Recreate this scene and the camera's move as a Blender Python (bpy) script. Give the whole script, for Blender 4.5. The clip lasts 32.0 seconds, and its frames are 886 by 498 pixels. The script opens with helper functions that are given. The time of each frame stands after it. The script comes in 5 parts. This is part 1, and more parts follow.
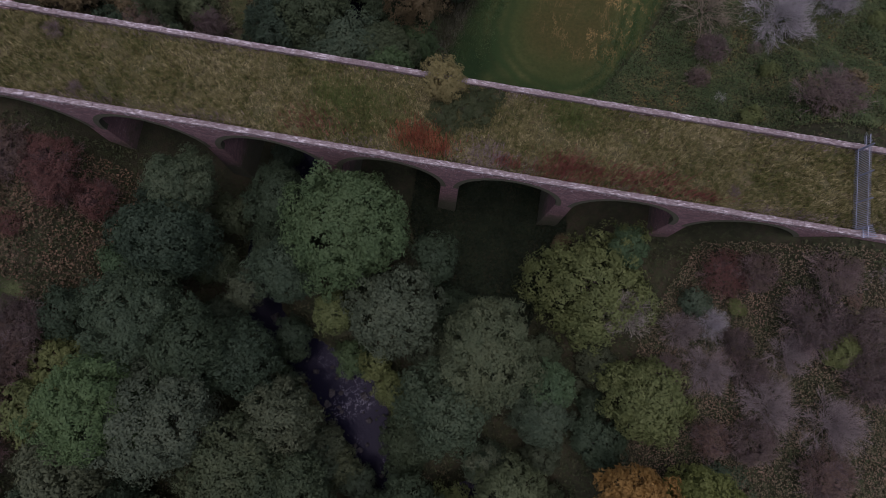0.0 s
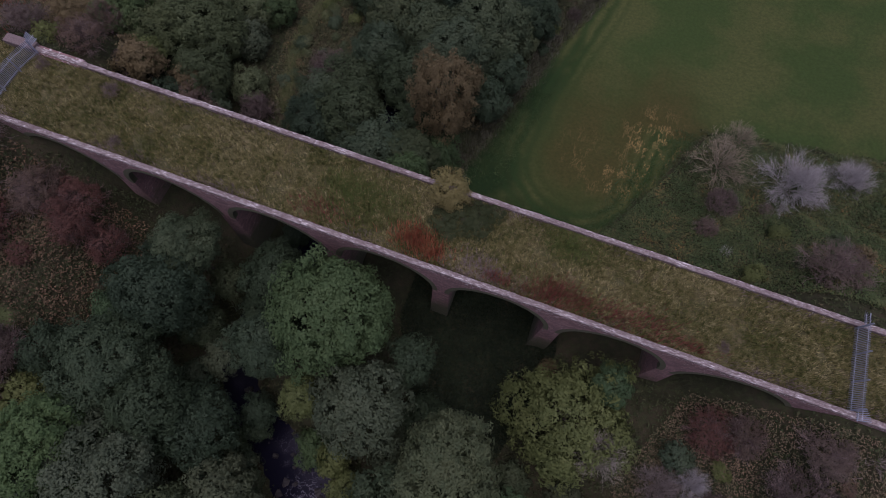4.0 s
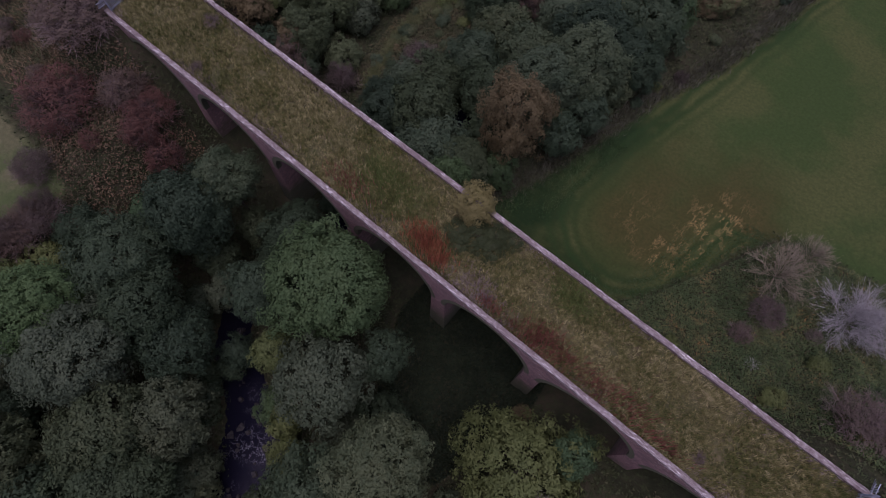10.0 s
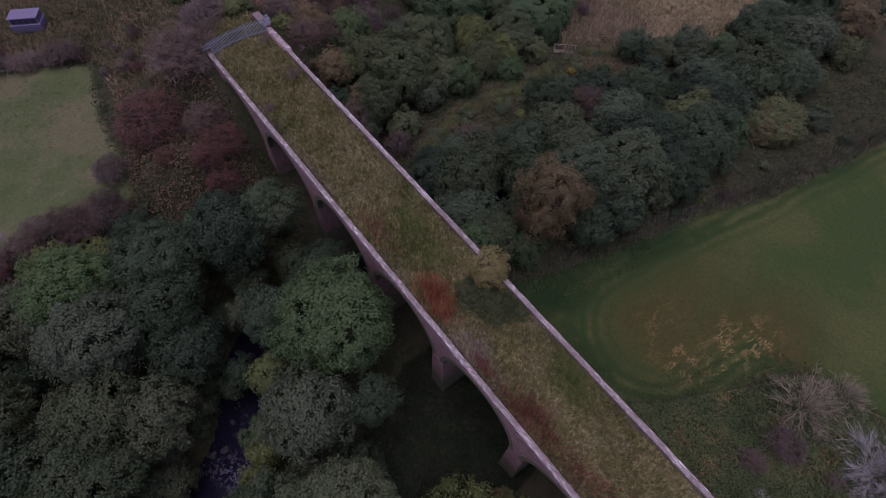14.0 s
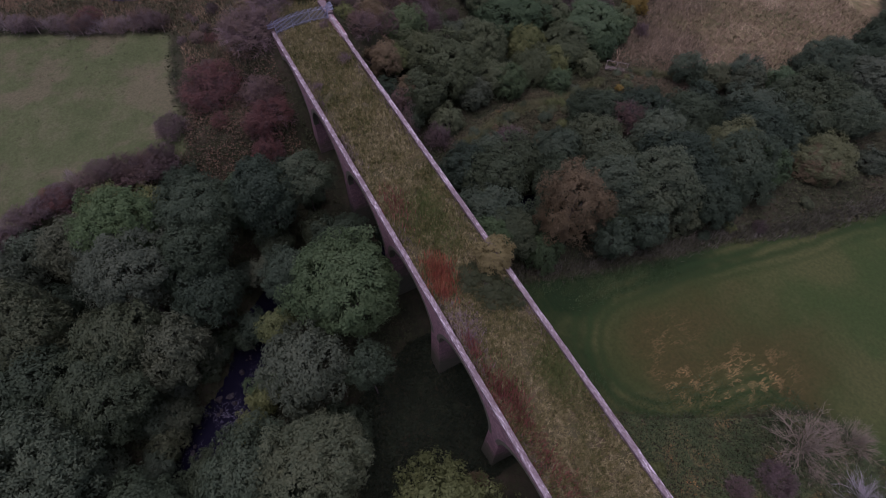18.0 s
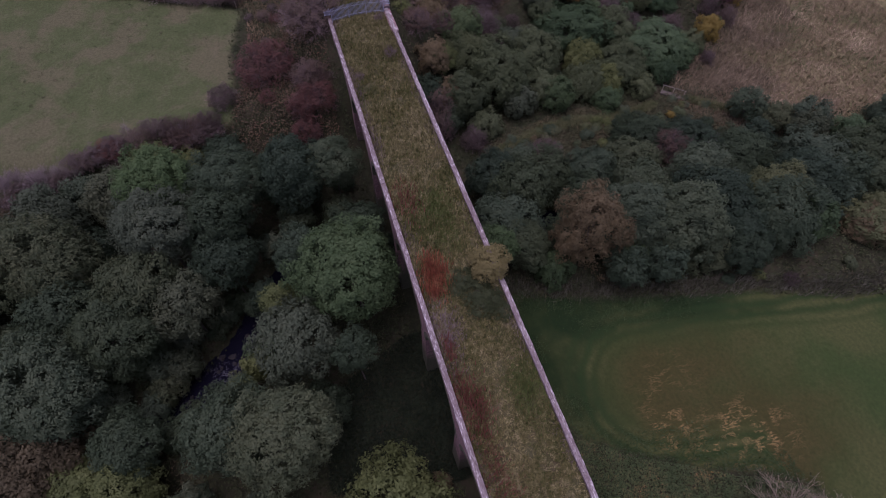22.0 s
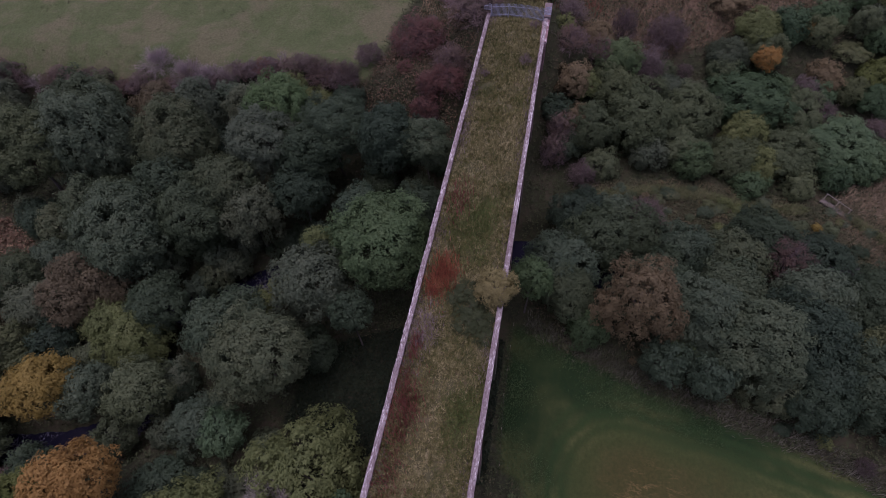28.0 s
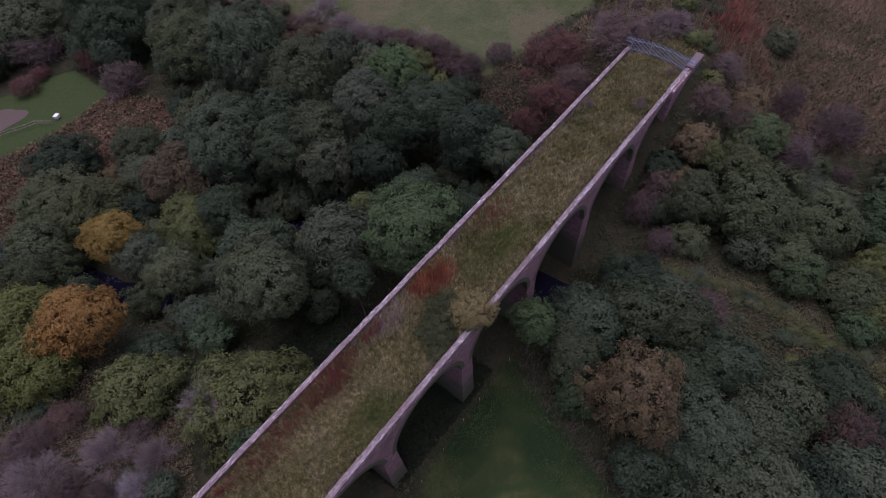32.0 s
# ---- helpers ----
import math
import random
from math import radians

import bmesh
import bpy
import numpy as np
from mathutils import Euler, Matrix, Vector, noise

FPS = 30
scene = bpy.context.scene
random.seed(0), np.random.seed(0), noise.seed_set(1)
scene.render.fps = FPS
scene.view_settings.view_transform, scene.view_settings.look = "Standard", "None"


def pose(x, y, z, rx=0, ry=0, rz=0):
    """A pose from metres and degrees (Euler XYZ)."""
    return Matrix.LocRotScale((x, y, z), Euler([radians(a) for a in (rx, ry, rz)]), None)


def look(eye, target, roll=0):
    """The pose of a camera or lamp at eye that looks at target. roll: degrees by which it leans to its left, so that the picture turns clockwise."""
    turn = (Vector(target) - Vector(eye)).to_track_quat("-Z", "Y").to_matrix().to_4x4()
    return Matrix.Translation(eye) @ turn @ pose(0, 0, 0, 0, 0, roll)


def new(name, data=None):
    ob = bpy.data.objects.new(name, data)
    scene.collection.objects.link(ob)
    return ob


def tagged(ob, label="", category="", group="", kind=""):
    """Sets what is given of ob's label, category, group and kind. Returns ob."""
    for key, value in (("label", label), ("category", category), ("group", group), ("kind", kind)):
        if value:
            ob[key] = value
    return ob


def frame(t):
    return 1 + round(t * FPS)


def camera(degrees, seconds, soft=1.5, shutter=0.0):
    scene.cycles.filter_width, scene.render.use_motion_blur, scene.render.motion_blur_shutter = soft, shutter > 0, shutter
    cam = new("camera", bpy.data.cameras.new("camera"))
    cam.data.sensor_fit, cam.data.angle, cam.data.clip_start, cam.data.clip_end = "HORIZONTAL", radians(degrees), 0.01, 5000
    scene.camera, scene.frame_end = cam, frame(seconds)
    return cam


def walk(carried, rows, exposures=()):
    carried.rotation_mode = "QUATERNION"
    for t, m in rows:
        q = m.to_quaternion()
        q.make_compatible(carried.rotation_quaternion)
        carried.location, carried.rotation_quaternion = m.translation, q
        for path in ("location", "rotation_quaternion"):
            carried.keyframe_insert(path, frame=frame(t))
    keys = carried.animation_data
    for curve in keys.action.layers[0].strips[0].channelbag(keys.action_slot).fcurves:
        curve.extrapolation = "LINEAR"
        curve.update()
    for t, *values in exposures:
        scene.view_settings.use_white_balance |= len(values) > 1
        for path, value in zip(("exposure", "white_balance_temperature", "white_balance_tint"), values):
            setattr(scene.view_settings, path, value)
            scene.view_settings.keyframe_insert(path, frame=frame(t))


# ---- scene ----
cam = camera(78.9, 32.0, soft=0.9)
EXPOSURES = [(0.0, 0.65, 6120, 32), (10.0, 0.70, 5990, 41), (20.0, 0.78, 5900, 49), (32.0, 0.91, 5890, 47)]
# seconds, eye in metres, turn in degrees
PATH = [
    (0, 0.096, -0.353, 59.659, 9.822, -1.540, 9.412),
    (0.5, 0.108, -0.406, 59.713, 11.034, -1.574, 10.046),
    (1, 0.411, -0.160, 59.676, 13.135, -1.578, 10.379),
    (1.5, 0.924, 0.154, 59.734, 14.915, -1.530, 11.688),
    (2, 1.341, 0.371, 59.899, 16.195, -1.640, 13.404),
    (2.5, 1.819, 0.451, 60.026, 17.059, -1.586, 15.001),
    (3, 2.351, 0.541, 60.058, 17.963, -1.472, 16.670),
    (3.5, 2.804, 0.633, 60.077, 18.819, -1.414, 18.184),
    (4, 3.217, 0.847, 60.057, 20.091, -1.383, 19.792),
    (4.5, 3.639, 1.022, 60.043, 21.490, -1.358, 21.357),
    (6.5, 5.512, 1.892, 59.851, 21.697, -0.929, 28.058),
    (7, 5.908, 2.150, 59.785, 21.686, -0.789, 29.695),
    (7.5, 6.272, 2.367, 59.738, 21.694, -0.744, 31.456),
    (8, 6.648, 2.602, 59.651, 21.723, -0.685, 33.275),
    (8.5, 6.953, 2.834, 59.588, 21.686, -0.698, 35.128),
    (9, 7.318, 3.077, 59.480, 21.647, -0.645, 36.937),
    (9.5, 7.738, 3.200, 59.382, 21.622, -0.627, 38.544),
    (10, 8.329, 3.277, 59.361, 21.553, -0.533, 40.200),
    (10.5, 8.941, 3.321, 59.371, 21.453, -0.416, 41.807),
    (11, 9.583, 3.272, 59.335, 21.389, -0.365, 43.651),
    (11.5, 10.247, 3.129, 59.288, 18.529, -0.384, 45.160),
    (12, 10.578, 3.390, 59.479, 17.454, -0.388, 46.683),
    (12.5, 11.120, 3.417, 59.491, 21.243, -0.360, 48.017),
    (13, 11.732, 3.419, 59.442, 25.458, -0.375, 49.554),
    (13.5, 12.341, 3.486, 59.391, 29.285, -0.291, 50.970),
    (14, 13.203, 3.444, 59.157, 31.442, -0.155, 52.265),
    (14.5, 13.812, 3.549, 59.168, 31.407, -0.086, 53.363),
    (16.5, 16.322, 4.014, 59.163, 33.005, 0.101, 58.534),
    (17, 17.048, 4.185, 59.095, 33.104, 0.189, 59.702),
    (17.5, 17.688, 4.410, 59.160, 33.111, 0.294, 60.753),
    (18, 18.222, 4.688, 59.181, 33.109, 0.363, 61.803),
    (18.5, 18.604, 5.024, 59.260, 33.057, 0.429, 62.793),
    (19, 18.927, 5.454, 59.301, 33.112, 0.499, 63.892),
    (19.5, 19.113, 5.890, 59.397, 33.070, 0.526, 64.799),
    (20, 19.357, 6.322, 59.483, 33.090, 0.598, 65.926),
    (20.5, 19.507, 6.714, 59.592, 33.071, 0.669, 66.864),
    (21, 19.821, 7.542, 59.700, 33.013, 0.695, 67.635),
    (21.5, 20.177, 8.565, 59.790, 33.025, 0.745, 70.272),
    (22, 20.552, 9.635, 59.843, 33.097, 0.825, 72.706),
    (22.5, 20.808, 10.562, 59.909, 33.120, 0.895, 75.100),
    (23, 21.014, 11.574, 59.987, 33.167, 0.970, 77.615),
    (23.5, 21.179, 12.468, 60.096, 33.253, 1.018, 79.981),
    (24, 21.368, 13.465, 60.147, 33.398, 1.079, 82.694),
    (24.5, 21.564, 14.373, 60.063, 33.574, 1.145, 85.176),
    (25, 21.704, 15.383, 59.918, 33.722, 1.193, 87.742),
    (25.5, 21.759, 16.390, 59.776, 33.831, 1.280, 89.982),
    (27.5, 21.509, 20.661, 59.324, 34.276, 1.600, 99.121),
    (28, 21.265, 21.767, 59.285, 34.304, 1.701, 101.328),
    (28.5, 20.939, 22.743, 59.223, 34.318, 1.779, 103.329),
    (29, 20.540, 24.111, 59.061, 34.386, 1.885, 106.087),
    (29.5, 19.969, 25.785, 58.973, 34.453, 1.927, 109.657),
    (30, 19.203, 27.449, 58.908, 34.544, 1.975, 113.349),
    (30.5, 18.287, 28.889, 58.898, 34.616, 2.074, 117.005),
    (31, 17.251, 30.398, 58.791, 34.803, 2.198, 120.983),
    (31.5, 16.295, 31.734, 58.760, 35.002, 2.244, 124.665),
    (32, 15.159, 33.253, 58.666, 35.211, 2.327, 128.511),
]
walk(cam, [(t, pose(x, y, z, rx, ry, rz)) for t, x, y, z, rx, ry, rz in PATH], exposures=EXPOSURES)

# ==== build ====
# ---------------------------------------------------------------- world and light
world = bpy.data.worlds.new("overcast_evening")
scene.world = world
world.use_nodes = True
wn = world.node_tree
sky = wn.nodes.new("ShaderNodeTexSky")
sky.sky_type, sky.sun_disc = "NISHITA", False
sky.sun_elevation, sky.sun_rotation = radians(85), radians(180)
sky.air_density, sky.dust_density, sky.ozone_density = 1.0, 1.5, 1.0
# a veil of cloud takes half the blue out of the sky
veil = wn.nodes.new("ShaderNodeHueSaturation")
veil.inputs["Saturation"].default_value = 0.5
wn.links.new(sky.outputs["Color"], veil.inputs["Color"])
wn.links.new(veil.outputs["Color"], wn.nodes["Background"].inputs["Color"])
wn.nodes["Background"].inputs["Strength"].default_value = 0.082
sun = new("sun", bpy.data.lights.new("sun", "SUN"))
sun.data.energy, sun.data.angle, sun.data.color = 1.45, radians(60), (1.0, 0.94, 0.89)
sun.matrix_world = look((2, -2, 130), (0, 10, 5))

# ---------------------------------------------------------------- materials


def mat(name, rough=0.85):
    m = bpy.data.materials.new(name)
    m.use_nodes = True
    b = m.node_tree.nodes["Principled BSDF"]
    b.inputs["Roughness"].default_value = rough
    b.inputs["Specular IOR Level"].default_value = 0.25
    return m, m.node_tree, b


def mapping(nt, coord="Object", scale=(1, 1, 1)):
    tc = nt.nodes.new("ShaderNodeTexCoord")
    mp = nt.nodes.new("ShaderNodeMapping")
    mp.inputs["Scale"].default_value = scale
    nt.links.new(tc.outputs[coord], mp.inputs["Vector"])
    return mp.outputs["Vector"]


def position(nt):
    return nt.nodes.new("ShaderNodeNewGeometry").outputs["Position"]


def noise_tex(nt, vec, scale, detail=4.0, rough=0.55):
    n = nt.nodes.new("ShaderNodeTexNoise")
    n.inputs["Scale"].default_value, n.inputs["Detail"].default_value = scale, detail
    n.inputs["Roughness"].default_value = rough
    nt.links.new(vec, n.inputs["Vector"])
    return n.outputs["Fac"]


def ramp(nt, fac, stops):
    r = nt.nodes.new("ShaderNodeValToRGB")
    els = r.color_ramp.elements
    while len(els) < len(stops):
        els.new(0.5)
    for e, (p, c) in zip(els, stops):
        e.position, e.color = p, (*c, 1)
    nt.links.new(fac, r.inputs["Fac"])
    return r.outputs["Color"]


def mix(nt, fac, a, b, mode="MIX"):
    m = nt.nodes.new("ShaderNodeMix")
    m.data_type, m.blend_type = "RGBA", mode
    for sock, v in (("Factor", fac), ("A", a), ("B", b)):
        s = [i for i in m.inputs if i.name == sock and (i.type == "RGBA" or sock == "Factor" and i.type == "VALUE")][0]
        if isinstance(v, (int, float)):
            s.default_value = v
        elif isinstance(v, tuple):
            s.default_value = (*v, 1)
        else:
            nt.links.new(v, s)
    return [o for o in m.outputs if o.type == "RGBA"][0]


def calc(nt, op, a, b=0.0, c=None, clamp=False):
    m = nt.nodes.new("ShaderNodeMath")
    m.operation, m.use_clamp = op, clamp
    for i, v in enumerate((a, b) if c is None else (a, b, c)):
        if isinstance(v, (int, float)):
            m.inputs[i].default_value = v
        else:
            nt.links.new(v, m.inputs[i])
    return m.outputs[0]


def step(nt, v, lo, hi):
    m = nt.nodes.new("ShaderNodeMapRange")
    m.interpolation_type = "SMOOTHSTEP"
    m.inputs["From Min"].default_value, m.inputs["From Max"].default_value = lo, hi
    nt.links.new(v, m.inputs["Value"])
    return m.outputs[0]


def bump(nt, b, height, strength, dist):
    n = nt.nodes.new("ShaderNodeBump")
    n.inputs["Strength"].default_value, n.inputs["Distance"].default_value = strength, dist
    nt.links.new(height, n.inputs["Height"])
    nt.links.new(n.outputs["Normal"], b.inputs["Normal"])


def leaf_mat(name, dark, mid, light, spread=0.6):
    """Foliage: drifts of tone over the crown, each clump and each leaf a little different."""
    m, nt, b = mat(name, 0.6)
    b.inputs["Specular IOR Level"].default_value = 0.10
    geo = nt.nodes.new("ShaderNodeNewGeometry")
    info = nt.nodes.new("ShaderNodeObjectInfo")
    big = noise_tex(nt, geo.outputs["Position"], 0.42, 2)
    fine = noise_tex(nt, geo.outputs["Position"], 2.1, 3)
    v = calc(nt, "MULTIPLY_ADD", big, 0.55, calc(nt, "MULTIPLY_ADD", fine, 0.45, -0.07))
    v = calc(nt, "MULTIPLY_ADD", geo.outputs["Random Per Island"], 0.14, v)
    v = calc(nt, "ADD", v, calc(nt, "MULTIPLY_ADD", info.outputs["Random"], spread, -spread / 2), clamp=True)
    col = ramp(nt, v, [(0.08, dark), (0.5, mid), (0.95, light)])
    # some trees turn teal, some olive or brown
    turn = calc(nt, "FRACT", calc(nt, "MULTIPLY", info.outputs["Random"], 7.31))
    tint = ramp(nt, turn, [(0.0, (0.95, 0.98, 1.04)), (0.4, (0.98, 1.0, 0.99)), (0.75, (1.06, 1.02, 0.93)), (1.0, (1.18, 1.04, 0.91))])
    col = mix(nt, min(1.0, spread * 2), col, tint, "MULTIPLY")
    nt.links.new(col, b.inputs["Base Color"])
    t = nt.nodes.new("ShaderNodeBsdfTranslucent")
    nt.links.new(col, t.inputs["Color"])
    # small leaves hang every way: the crown's own roundness shapes most of their shading
    tc = nt.nodes.new("ShaderNodeTexCoord")
    out = nt.nodes.new("ShaderNodeVectorTransform")
    out.vector_type, out.convert_from, out.convert_to = "NORMAL", "OBJECT", "WORLD"
    nt.links.new(tc.outputs["Object"], out.inputs[0])
    soft = mix(nt, 0.35, geo.outputs["Normal"], out.outputs[0])
    unit = nt.nodes.new("ShaderNodeVectorMath")
    unit.operation = "NORMALIZE"
    nt.links.new(soft, unit.inputs[0])
    nt.links.new(unit.outputs[0], b.inputs["Normal"])
    ms = nt.nodes.new("ShaderNodeMixShader")
    ms.inputs[0].default_value = 0.42
    nt.links.new(b.outputs[0], ms.inputs[1])
    nt.links.new(t.outputs[0], ms.inputs[2])
    nt.links.new(ms.outputs[0], nt.nodes["Material Output"].inputs["Surface"])
    return m


LEAF = {
    "g": leaf_mat("leaf_mid_green", (0.031, 0.057, 0.029), (0.062, 0.104, 0.049), (0.114, 0.166, 0.078), 0.4),
    "d": leaf_mat("leaf_dark_green", (0.027, 0.043, 0.025), (0.049, 0.074, 0.043), (0.098, 0.125, 0.073), 0.5),
    "l": leaf_mat("leaf_bright_green", (0.032, 0.055, 0.025), (0.061, 0.101, 0.043), (0.105, 0.150, 0.070), 0.12),
    "y": leaf_mat("leaf_olive_yellow", (0.053, 0.069, 0.028), (0.103, 0.128, 0.047), (0.182, 0.203, 0.084), 0.12),
    "s": leaf_mat("leaf_grey_green", (0.036, 0.052, 0.032), (0.068, 0.089, 0.054), (0.122, 0.145, 0.090), 0.3),
    "h": leaf_mat("leaf_hazel_olive", (0.041, 0.058, 0.029), (0.080, 0.103, 0.050), (0.140, 0.168, 0.086), 0.3),
}
LEAF |= {
    "o": leaf_mat("leaf_orange", (0.120, 0.071, 0.024), (0.240, 0.145, 0.044), (0.37, 0.240, 0.078), 0.05),
    "b": leaf_mat("leaf_russet", (0.066, 0.056, 0.032), (0.128, 0.105, 0.057), (0.225, 0.178, 0.100), 0.1),
    "r": leaf_mat("leaf_dull_red", (0.052, 0.028, 0.023), (0.102, 0.052, 0.042), (0.165, 0.090, 0.072), 0.15),
    "p": leaf_mat("leaf_purple_brown", (0.050, 0.039, 0.034), (0.096, 0.074, 0.064), (0.158, 0.126, 0.110)),
    "k": leaf_mat("leaf_clear_yellow", (0.100, 0.080, 0.021), (0.198, 0.152, 0.040), (0.32, 0.255, 0.085), 0.1),
    "u": leaf_mat("leaf_olive_brown", (0.046, 0.041, 0.025), (0.089, 0.078, 0.045), (0.155, 0.136, 0.080), 0.1),
    "e": leaf_mat("leaf_fresh_green", (0.040, 0.074, 0.030), (0.080, 0.132, 0.054), (0.134, 0.190, 0.088), 0.05),
    "v": leaf_mat("leaf_yellow_green", (0.050, 0.066, 0.020), (0.104, 0.127, 0.038), (0.190, 0.213, 0.080), 0.1),
}


def bark_mat(name, a, c):
    m, nt, b = mat(name, 0.9)
    v = noise_tex(nt, mapping(nt, "Object", (6, 6, 1.5)), 2.0, 6)
    nt.links.new(ramp(nt, v, [(0.3, a), (0.7, c)]), b.inputs["Base Color"])
    bump(nt, b, v, 0.5, 0.03)
    return m


BARK = bark_mat("bark", (0.05, 0.042, 0.035), (0.13, 0.115, 0.10))
TWIG_GREY = bark_mat("twig_grey", (0.17, 0.163, 0.168), (0.36, 0.346, 0.350))
TWIG_PURPLE = bark_mat("twig_purple", (0.098, 0.072, 0.068), (0.190, 0.146, 0.136))
TWIG_FAWN = bark_mat("twig_fawn", (0.125, 0.102, 0.096), (0.250, 0.212, 0.204))
TWIG_DARK = bark_mat("twig_dark", (0.085, 0.054, 0.050), (0.155, 0.102, 0.096))
TWIG_PALE = bark_mat("twig_pale", (0.17, 0.155, 0.13), (0.36, 0.33, 0.285))
TWIG_TAN = bark_mat("twig_tan", (0.12, 0.102, 0.072), (0.24, 0.205, 0.150))


def stone_mat(name, a, c, mortar, row, width):
    """Coursed sandstone: blocks of uneven tone, dark joints, lichen and damp streaks."""
    m, nt, b = mat(name, 0.92)
    tc = nt.nodes.new("ShaderNodeTexCoord")
    sep = nt.nodes.new("ShaderNodeSeparateXYZ")
    nt.links.new(tc.outputs["Object"], sep.inputs[0])
    com = nt.nodes.new("ShaderNodeCombineXYZ")
    nt.links.new(calc(nt, "ADD", sep.outputs[0], sep.outputs[1]), com.inputs[0])
    nt.links.new(sep.outputs[2], com.inputs[1])
    br = nt.nodes.new("ShaderNodeTexBrick")
    br.inputs["Scale"].default_value, br.inputs["Mortar Size"].default_value = 1.0, 0.014
    br.inputs["Brick Width"].default_value, br.inputs["Row Height"].default_value = width, row
    br.inputs["Color1"].default_value, br.inputs["Color2"].default_value = (*a, 1), (*c, 1)
    br.inputs["Mortar"].default_value = (*mortar, 1)
    nt.links.new(com.outputs[0], br.inputs["Vector"])
    n1 = noise_tex(nt, tc.outputs["Object"], 0.55, 5)
    n2 = noise_tex(nt, tc.outputs["Object"], 7.0, 6)
    col = mix(nt, calc(nt, "MULTIPLY", step(nt, n1, 0.45, 0.72), 0.6), br.outputs["Color"], (0.13, 0.085, 0.082), "MIX")
    col = mix(nt, calc(nt, "MULTIPLY", step(nt, n2, 0.47, 0.62), 0.6), col, (0.095, 0.062, 0.062))
    # white crusts of lichen, drawn out along the courses, thickest under the coping
    crust = noise_tex(nt, mapping(nt, "Object", (0.75, 1, 3.6)), 2.6, 7, 0.72)
    high = step(nt, sep.outputs[2], 16.9, 18.1)
    edge = calc(nt, "MULTIPLY_ADD", high, 0.075, calc(nt, "MULTIPLY_ADD", n1, 0.10, -0.05))
    col = mix(nt, calc(nt, "MULTIPLY", step(nt, calc(nt, "ADD", crust, edge), 0.63, 0.66), 0.85), col, (0.50, 0.455, 0.475))
    # green algae on the damp lower courses
    damp = calc(nt, "MULTIPLY", step(nt, calc(nt, "MULTIPLY_ADD", n1, 7.0, sep.outputs[2]), 14.4, 10.8), 0.85)
    col = mix(nt, damp, col, (0.045, 0.060, 0.030))
    nt.links.new(col, b.inputs["Base Color"])
    h = calc(nt, "MULTIPLY_ADD", n2, 0.6, calc(nt, "MULTIPLY", br.outputs["Fac"], -1.0))
    bump(nt, b, h, 0.7, 0.03)
    return m


STONE = stone_mat("red_sandstone", (0.225, 0.135, 0.135), (0.138, 0.082, 0.084), (0.080, 0.054, 0.055), 0.32, 0.62)


def coping_mat():
    """Dark weathered stone with pale lichen crusts, thickest along the outer edge."""
    m, nt, b = mat("weathered_coping", 0.95)
    info = nt.nodes.new("ShaderNodeObjectInfo")
    p = position(nt)
    tc = nt.nodes.new("ShaderNodeTexCoord")
    sep = nt.nodes.new("ShaderNodeSeparateXYZ")
    nt.links.new(tc.outputs["Object"], sep.inputs[0])
    n1, n2 = noise_tex(nt, p, 0.45, 5, 0.65), noise_tex(nt, p, 6.0, 7, 0.75)
    pm = nt.nodes.new("ShaderNodeMapping")
    pm.inputs["Scale"].default_value = (1.2, 5.0, 3.0)
    nt.links.new(p, pm.inputs["Vector"])
    streak = noise_tex(nt, pm.outputs["Vector"], 1.7, 8, 0.72)
    base = ramp(nt, info.outputs["Random"], [(0.0, (0.128, 0.100, 0.100)), (1.0, (0.162, 0.131, 0.130))])
    col = mix(nt, calc(nt, "MULTIPLY", step(nt, n2, 0.44, 0.58), 0.65), base, (0.078, 0.058, 0.058))
    outer = calc(nt, "MULTIPLY_ADD", sep.outputs[1], -0.16, calc(nt, "MULTIPLY_ADD", n1, 0.34, -0.17))
    crust = calc(nt, "ADD", streak, outer)
    col = mix(nt, calc(nt, "MULTIPLY", step(nt, crust, 0.46, 0.60), 0.75), col, (0.245, 0.222, 0.222))
    col = mix(nt, calc(nt, "MULTIPLY", step(nt, crust, 0.595, 0.63), 0.9), col, (0.43, 0.40, 0.408))
    nt.links.new(col, b.inputs["Base Color"])
    bump(nt, b, n2, 0.8, 0.03)
    return m


COPING = coping_mat()


def steel_mat():
    m, nt, b = mat("galvanised_steel", 0.45)
    b.inputs["Metallic"].default_value = 0.55
    v = noise_tex(nt, position(nt), 5.0, 4)
    nt.links.new(ramp(nt, v, [(0.3, (0.27, 0.30, 0.38)), (0.7, (0.40, 0.43, 0.52))]), b.inputs["Base Color"])
    return m


STEEL = steel_mat()


def wood_mat():
    m, nt, b = mat("weathered_wood", 0.9)
    v = noise_tex(nt, mapping(nt, "Object", (8, 8, 1)), 3.0, 5)
    nt.links.new(ramp(nt, v, [(0.3, (0.16, 0.13, 0.10)), (0.7, (0.34, 0.30, 0.25))]), b.inputs["Base Color"])
    return m


WOOD = wood_mat()


def plain_mat(name, c, rough=0.7):
    m, nt, b = mat(name, rough)
    v = noise_tex(nt, position(nt), 6.0, 4)
    nt.links.new(ramp(nt, v, [(0.3, tuple(k * 0.8 for k in c)), (0.7, c)]), b.inputs["Base Color"])
    return m


